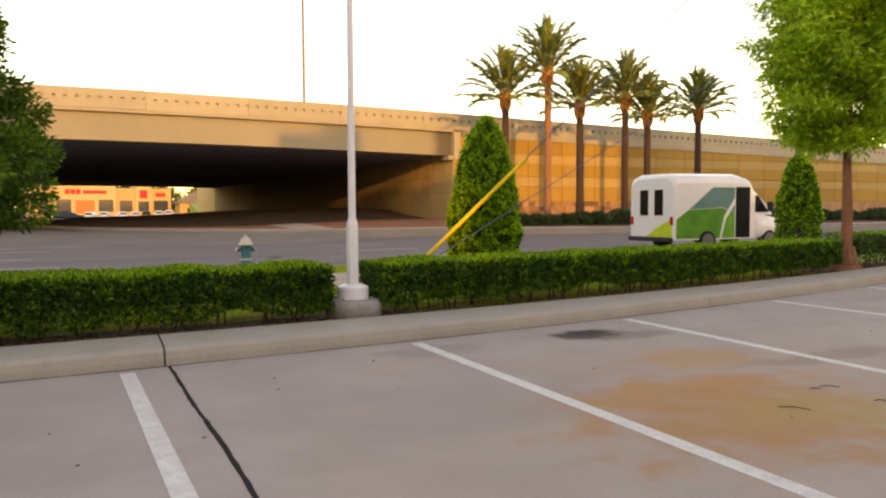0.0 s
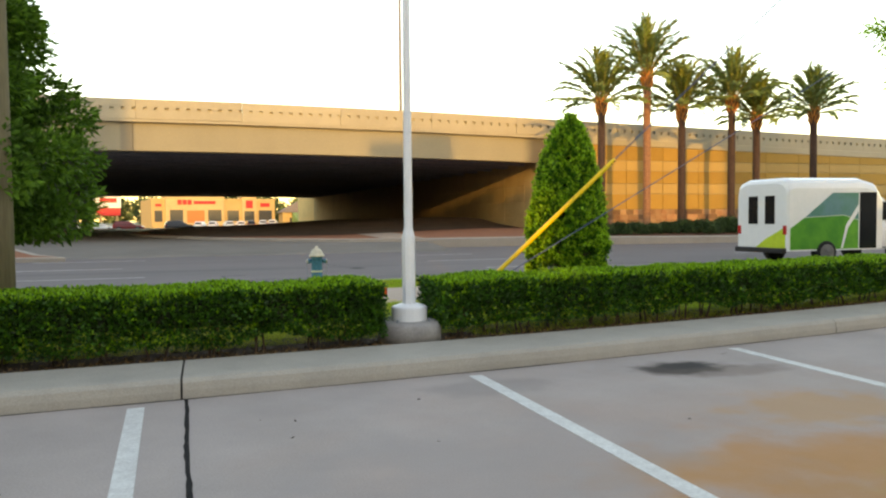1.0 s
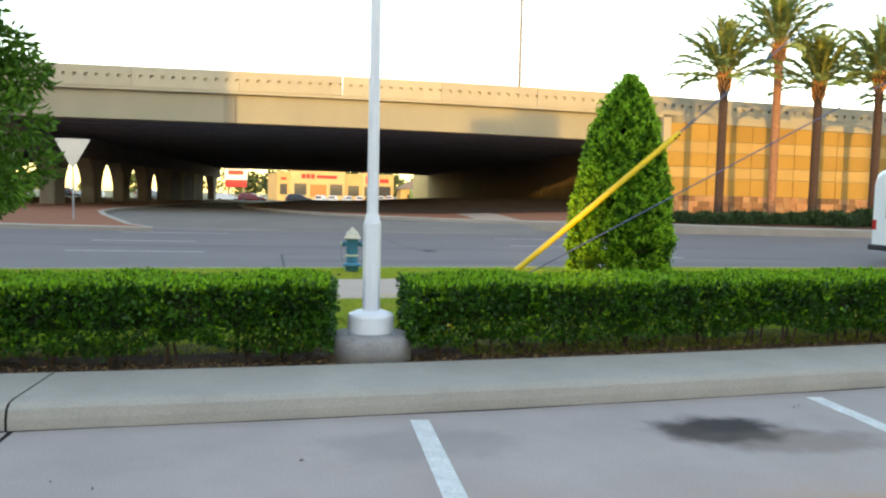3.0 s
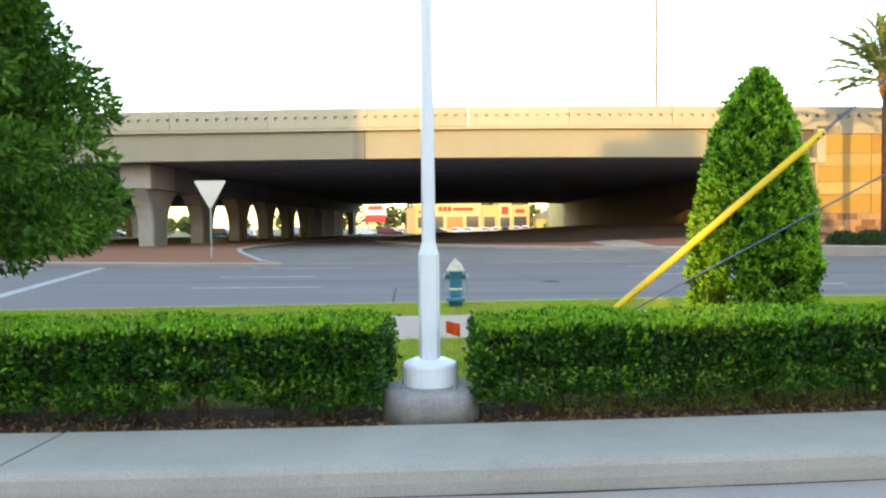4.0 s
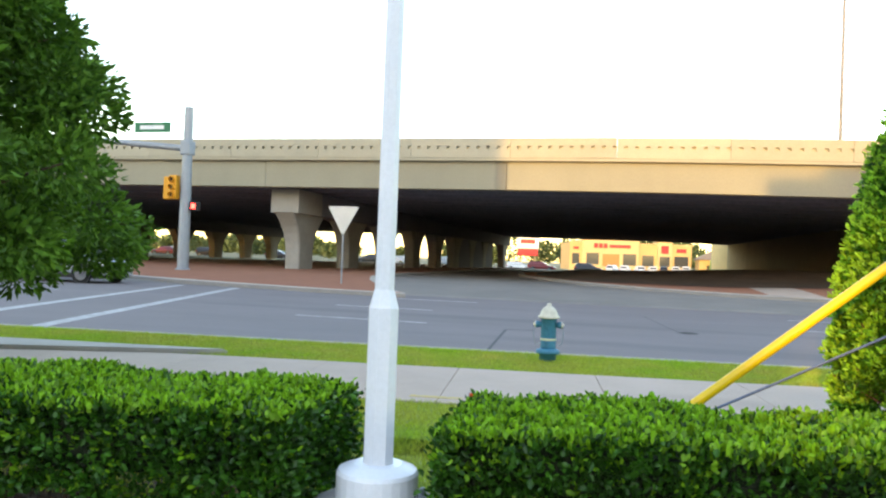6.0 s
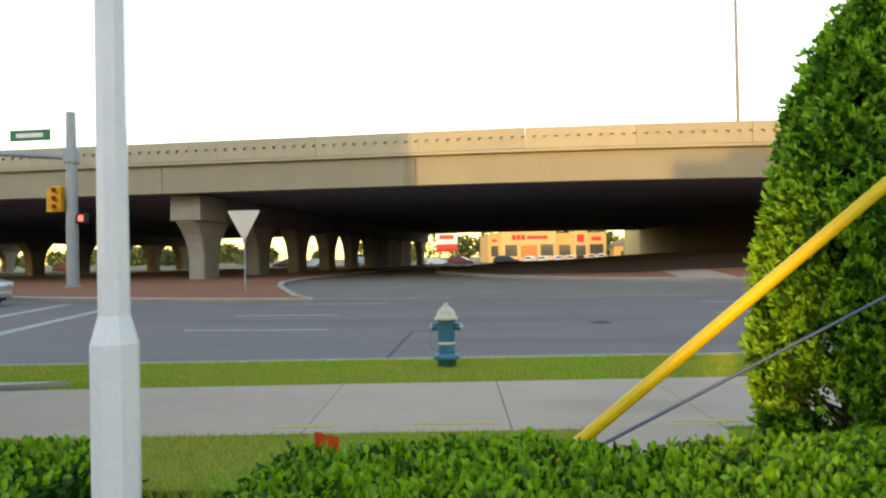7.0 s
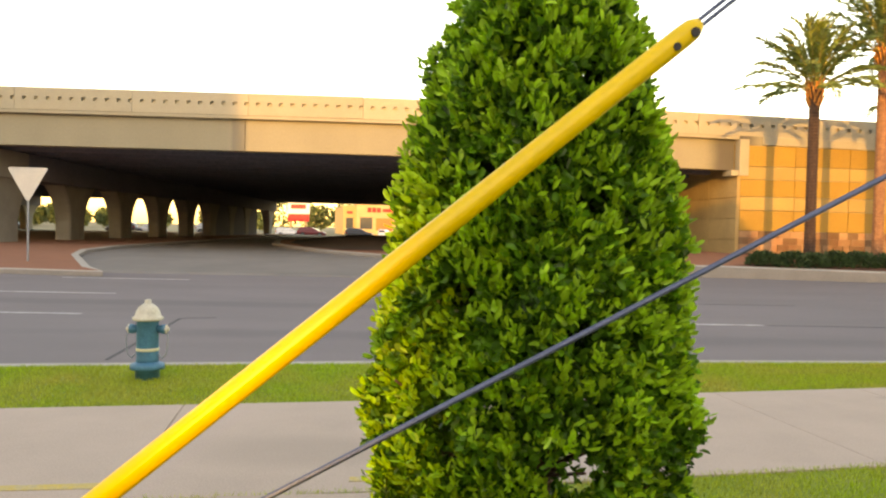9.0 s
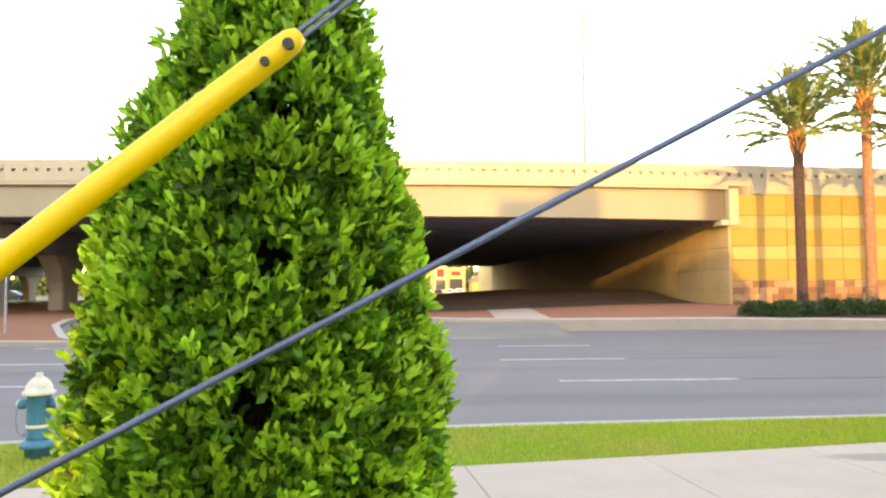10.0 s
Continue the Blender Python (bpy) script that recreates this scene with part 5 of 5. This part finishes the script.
for x, zb, zt, w in ((5.4, 0.45, 1.5, 0.98), (5.9, 0.45, 1.42, 0.97), (6.4, 0.45, 1.3, 0.95), (7.0, 0.45, 1.18, 0.88), (7.25, 0.5, 1.0, 0.74)):
    secs.append(body_section(x, zb, zt, w))
part("hood", loft(bmesh.new(), secs), M_BUSW, bus, "", True)
secs = [[(5.3, -w, z), (xf, -w + 0.05, z), (xf, w - 0.05, z), (5.3, w, z)] for z, xf, w in ((1.35, 6.55, 0.96), (1.75, 6.25, 0.93), (2.2, 5.8, 0.86), (2.4, 5.55, 0.8))]
part("cab", loft(bmesh.new(), secs), M_BUSW, bus)
for s in (-1, 1):
    o = [(5.5, 1.45), (6.3, 1.45), (5.85, 2.08), (5.5, 2.1)]
    part("cab_window", loft(bmesh.new(), [[(x, s * (np.interp(z, [1.35, 1.75, 2.2, 2.4], [0.96, 0.93, 0.86, 0.8]) + d), z) for x, z in o] for d in (-0.01, 0.012)]), M_GLASS, bus)
    o = [(0.08, 0.5), (4.4, 0.5), (4.4, 1.45), (2.6, 1.62), (0.62, 1.55), (0.08, 1.2)]
    wrap = part("wrap", loft(bmesh.new(), [[(x, s * (1.122 + d), z) for x, z in o] for d in (-0.004, 0.004)]), M_BUSG, bus, "green printed wrap on the side")
    part("wrap_stripe", loft(bmesh.new(), [[(x, s * (1.13 + d), z) for x, z in ((2.25, 0.52), (2.5, 0.52), (3.1, 1.2), (4.38, 1.75), (4.38, 2.0), (2.85, 1.3))] for d in (-0.003, 0.003)]), M_BUSW, wrap, "pale stripe across the wrap")
    o = [(0.66, 1.57), (2.6, 1.64), (4.4, 1.47), (4.4, 2.38), (1.75, 2.38)]
    part("wrap_window", loft(bmesh.new(), [[(x, s * (1.122 + d), z) for x, z in o] for d in (-0.004, 0.005)]), M_BUST, bus, "teal printed film over the side windows")
    part("door", boxed(4.45, 5.15, s * 1.125 - 0.012, s * 1.125 + 0.012, 0.5, 2.4, bevel=0.008), M_GLASS, bus, "dark glazed folding door")
    part("tail_lamp", boxed(-0.03, 0.05, s * 0.98 - 0.07, s * 0.98 + 0.07, 1.0, 1.3, bevel=0.02), M_TAIL, bus, "red tail lamp")
    part("wing_mirror", boxed(6.1, 6.25, s * 1.15 - 0.1, s * 1.15 + 0.1, 1.5, 1.85, bevel=0.03), M_BLACK, bus)
    part("headlamp", boxed(7.0, 7.22, s * 0.66 - 0.1, s * 0.66 + 0.1, 0.8, 1.0, bevel=0.03), M_LENS, bus)
    wheel(bus, 1.5, s * 1.02, 0.39, 0.28, s)
    wheel(bus, 6.35, s * 0.86, 0.38, 0.24, s)
for y in (-0.36, 0.36):
    part("rear_window", boxed(-0.022, 0.03, y - 0.2, y + 0.2, 1.35, 2.3, bevel=0.01), M_GLASS, bus, "tall dark rear window")
o = [(-1.0, 0.5), (0.3, 0.5), (-0.2, 0.85), (-1.0, 1.25)]
part("rear_wrap", loft(bmesh.new(), [[(-0.004 + d, y, z) for y, z in o] for d in (-0.006, 0.006)]), M_BUSY, bus, "lime green wrap on the rear")
part("bumper", boxed(-0.14, 0.02, -1.05, 1.05, 0.38, 0.55, bevel=0.03), M_BLACK, bus)

# the short-wheelbase body: the middle of the sides is drawn together
for piece in bus.children_recursive:
    for v in piece.data.vertices:
        x = v.co.x
        v.co.x = x if x < 2.0 else (2.0 + (x - 2.0) / 3 if x < 4.4 else x - 1.6)

PAINTS = (("white parked car far beyond the underpass", mat("white car paint", (0.7, 0.7, 0.7), 0.3, coat=0.5, bump=0)), ("dark parked car far beyond the underpass", mat("dark car paint", (0.03, 0.03, 0.035), 0.3, coat=0.5, bump=0)), ("dark red parked car far beyond the underpass", mat("red car paint", (0.22, 0.015, 0.02), 0.3, coat=0.5, bump=0)))
SPOTS = ((0, -3.5, 166, 75), (0, -0.8, 168, 80), (0, 2.2, 166, 100), (0, 5.0, 170, 95), (1, 7.5, 172, 90), (0, 10.0, 168, 85), (0, 12.5, 172, 80), (0, -20.5, 140, 10), (0, -30.0, 122, 0), (0, -41.0, 126, 180), (1, -6.6, 128, 8), (1, -62.0, 122, 0), (1, -45.0, 124, 180), (1, -75.0, 120, 0), (2, -14.6, 128, 0), (2, -86.0, 122, 180))
made = {}
for kind, x, y, a in SPOTS:
    m = pose(x, y, lot_z(x, y), 0, 0, a)
    if kind not in made:
        made[kind] = suv(PAINTS[kind][0], PAINTS[kind][1], m, "parked cars beyond the underpass")
    else:
        copy_thing(made[kind], m)

# ---- store beyond the underpass ----
st = thing("store_building", "cream and tan drugstore with red signs", "store building", pose(-16.4, 206.0, 0.5, 0, 0, 12))
part("wall", boxed(0, 33.5, 0, 20, -1.4, 6.6, bevel=0.05), M_STORE, st)
part("tower", boxed(3.5, 19.0, -0.8, 6, -1.4, 8.0, bevel=0.06), M_STORE2, st, "taller entrance bay")
part("tower", boxed(24.0, 28.0, -0.6, 5, -1.4, 7.6, bevel=0.06), M_STORE2, st)
for x0, x1, y, z in ((-0.3, 33.8, -0.35, 6.5), (3.2, 19.3, -1.1, 7.85), (23.8, 28.2, -0.85, 7.45)):
    part("cornice", boxed(x0, x1, y, y + 1.0, z, z + 0.35, bevel=0.06), M_STORE2, st)
for x0, x1, z0, z1, y in ((0.8, 2.8, 0.6, 3.6, -0.04), (4.6, 8.0, 0.6, 3.8, -0.84), (14.6, 18.2, 0.6, 3.8, -0.84), (20.0, 23.2, 0.6, 3.6, -0.04), (24.6, 27.4, 0.6, 3.4, -0.64), (28.8, 32.6, 0.6, 3.6, -0.04)):
    w = part("window", boxed(x0, x1, y - 0.02, y + 0.1, z0, z1, bevel=0.02), M_SGLASS, st, "dark shop window")
    part("frame", boxed(x0 - 0.12, x1 + 0.12, y - 0.06, y - 0.02, z1, z1 + 0.15), M_STORE2, w)
part("doorway", boxed(9.0, 13.6, -0.9, -0.7, 0.2, 3.6, bevel=0.02), mat("lit red shopfront", (0.7, 0.16, 0.05), 0.5), st, "orange-red shopfront panels")
for x0, x1, z0, z1, y in ((6.6, 7.7, 5.2, 6.5, -0.88), (7.9, 9.0, 5.2, 6.5, -0.88), (9.2, 10.3, 5.2, 6.5, -0.88), (10.8, 16.6, 5.35, 6.2, -0.88), (25.0, 27.0, 4.2, 6.4, -0.66), (29.3, 32.0, 4.6, 5.7, -0.06), (1.0, 2.6, 4.7, 5.4, -0.06)):
    part("sign_shape", boxed(x0, x1, y - 0.08, y + 0.04, z0, z1, bevel=0.06), M_RED, st, "red sign shape")
py = thing("pylon_sign", "white and red roadside pylon sign", "sign", pose(-20.2, 150, 0.5, 0, 0, 0))
part("panel", boxed(-2.2, 2.2, -0.3, 0.3, 3.4, 5.7, bevel=0.05), M_WHITE, py)
part("panel", boxed(-2.1, 2.1, -0.3, 0.3, 1.9, 3.35, bevel=0.05), M_RED, py, "red lower panel")
part("sign_shape", boxed(-1.5, 1.5, -0.34, -0.3, 4.4, 5.3, bevel=0.01), M_RED, py)
for x in (-1.5, 1.5):
    part("post", boxed(x - 0.2, x + 0.2, -0.2, 0.2, -1.4, 2.0), M_STORE, py)

house = thing("house", "low house with a brown pitched roof beside the store", "house", pose(24.5, 196.0, -0.7))
part("wall", boxed(-7.5, 9, 0, 12, -0.3, 4.2, bevel=0.05), M_STORE, house)
bm = loft(bmesh.new(), [[(-8.3, -0.9, 4.0), (-1.0, 5.5, 8.2), (-1.0, 6.5, 8.2), (-8.3, 12.9, 4.0)], [(9.8, -0.9, 4.0), (9.8, 5.5, 8.2), (9.8, 6.5, 8.2), (9.8, 12.9, 4.0)]])
part("roof", bm, mat("brown roof shingle", (0.19, 0.15, 0.12), 0.9, scale=1.5, fine=10), house, "brown shingle pitched roof")
for x in (-5.0, 0.5, 5.5):
    part("window", boxed(x - 0.7, x + 0.7, -0.05, 0.08, 1.0, 2.6, bevel=0.02), M_SGLASS, house)

# ---- distance ----
rng = np.random.default_rng(77)
pts, nrm = [], []
for i in range(150):
    x = rng.uniform(-330, 170)
    y = rng.uniform(270, 330) if x > -45 else rng.uniform(230, 320)
    h = rng.uniform(7, 12.5) if x > -45 else rng.uniform(3.5, 6.5)
    k = 330
    d = unit(rng.normal(size=(k, 3)))
    pts.append(np.array([x, y, 0.5 + h * 0.55]) + d * rng.uniform(0.55, 1, (k, 1)) * [h * 0.6, h * 0.5, h * 0.48])
    nrm.append(d)
far = leaves("far_woods", rng, np.concatenate(pts), np.concatenate(nrm), 1.7, 1.1, M_FARTREE, None, spread=0.8)
tagged(far, "hazy line of distant green trees", "trees", kind="stuff")
bm = prism(bmesh.new(), [(16.0, 150), (40, 150), (44, 230), (22, 230)], 0.3, lambda x, y: 1.0 + 0.05 * (y - 150))
tagged(part("grass_bank", bm, M_GRASS), "green grass bank beside the store", "lawn", kind="structure")

# ---- small growth and litter ----
def blades(name, label, x0, x1, lo, hi, count, seed, tall):
    rng = np.random.default_rng(seed)
    x = rng.uniform(x0, x1, count)
    f = rng.uniform(0, 1, count)
    a, b = np.array([lo(v) for v in x]), np.array([hi(v) for v in x])
    p = np.stack([x, a + (b - a) * f, np.full(count, 0.098)], 1)
    lean = rng.normal(0, 0.45, (count, 2)) * tall
    h = tall * rng.uniform(0.5, 1.3, count)
    w = 0.0028
    ang = rng.uniform(0, np.pi, count)
    s = np.stack([np.cos(ang) * w, np.sin(ang) * w, 0 * ang], 1)
    tip = p + np.stack([lean[:, 0], lean[:, 1], h], 1)
    v = np.stack([p - s, p + s, tip], 1).reshape(-1, 3)
    t = np.arange(3 * count).reshape(-1, 3)
    return tagged(arrays(name, v, t, M_BLADE), label, "grass", kind="stuff")


blades("grass", "short mown grass on the verge", -9, 11, lambda x: walk_far(x) + 0.0, lambda x: kerb_back(x) - 0.01, 190000, 5, 0.036)
blades("grass", "short mown grass between hedge and sidewalk", -7, 9, lambda x: bed_back(x) - (0.72 if x > 0.7 else 0.4), lambda x: walk_near(x) - 0.01, 270000, 6, 0.036)
rng = np.random.default_rng(12)
n = 5200
x = rng.uniform(-6.5, 10, n)
p = np.stack([x, np.array([curb_y(v) for v in x]) + 0.72 + np.abs(rng.normal(0, 0.22, n)), np.full(n, 0.118)], 1)
lit = leaves("leaf_litter", rng, p, np.tile([0.0, 0.0, 0.12], (n, 1)) + rng.normal(0, 0.6, (n, 3)) * [1, 1, 0.15], 0.035, 0.018, mat("dry leaf", (0.24, 0.15, 0.07), 0.8, second=(0.12, 0.07, 0.04), island=0.5, bump=0), None, spread=0.15)
tagged(lit, "dry brown leaf litter on the mulch", "leaf litter", kind="stuff")
n = 34
p = np.stack([rng.uniform(-5, 7, n), rng.uniform(-6.5, -0.9, n), np.full(n, 0.006)], 1)
p = p[p[:, 1] < np.array([curb_y(v) for v in p[:, 0]]) - 0.05]
bits = leaves("lot_litter", rng, p, rng.normal(0, 1, (len(p), 3)) * [1, 1, 0.1] + [0, 0, 0.1], 0.03, 0.014, mat("dark litter", (0.07, 0.05, 0.04), 0.8, bump=0), None, spread=0.1)
tagged(bits, "scattered dark leaves and twigs on the lot", "leaf litter", kind="stuff")

for k, (x0, y0, x1, y1) in enumerate(((1.4, -4.28, 1.52, -4.42), (2.1, -4.02, 2.21, -4.1), (2.08, -4.44, 2.13, -4.5), (1.98, -4.04, 2.03, -4.09))):
    bm = bmesh.new()
    mx, my = (x0 + x1) / 2 + 0.012, (y0 + y1) / 2 + 0.01
    rod(bm, (x0, y0, 0.006), (mx, my, 0.012), 0.003, 0.004, 6)
    rod(bm, (mx, my, 0.012), (x1, y1, 0.006), 0.004, 0.002, 6)
    rod(bm, (mx, my, 0.012), (mx + 0.02, my + 0.015, 0.01), 0.003, 0.0015, 5)
    tagged(part("twig", bm, M_BARK), "short dead brown twig lying on the lot", "twig", "twigs on the lot")
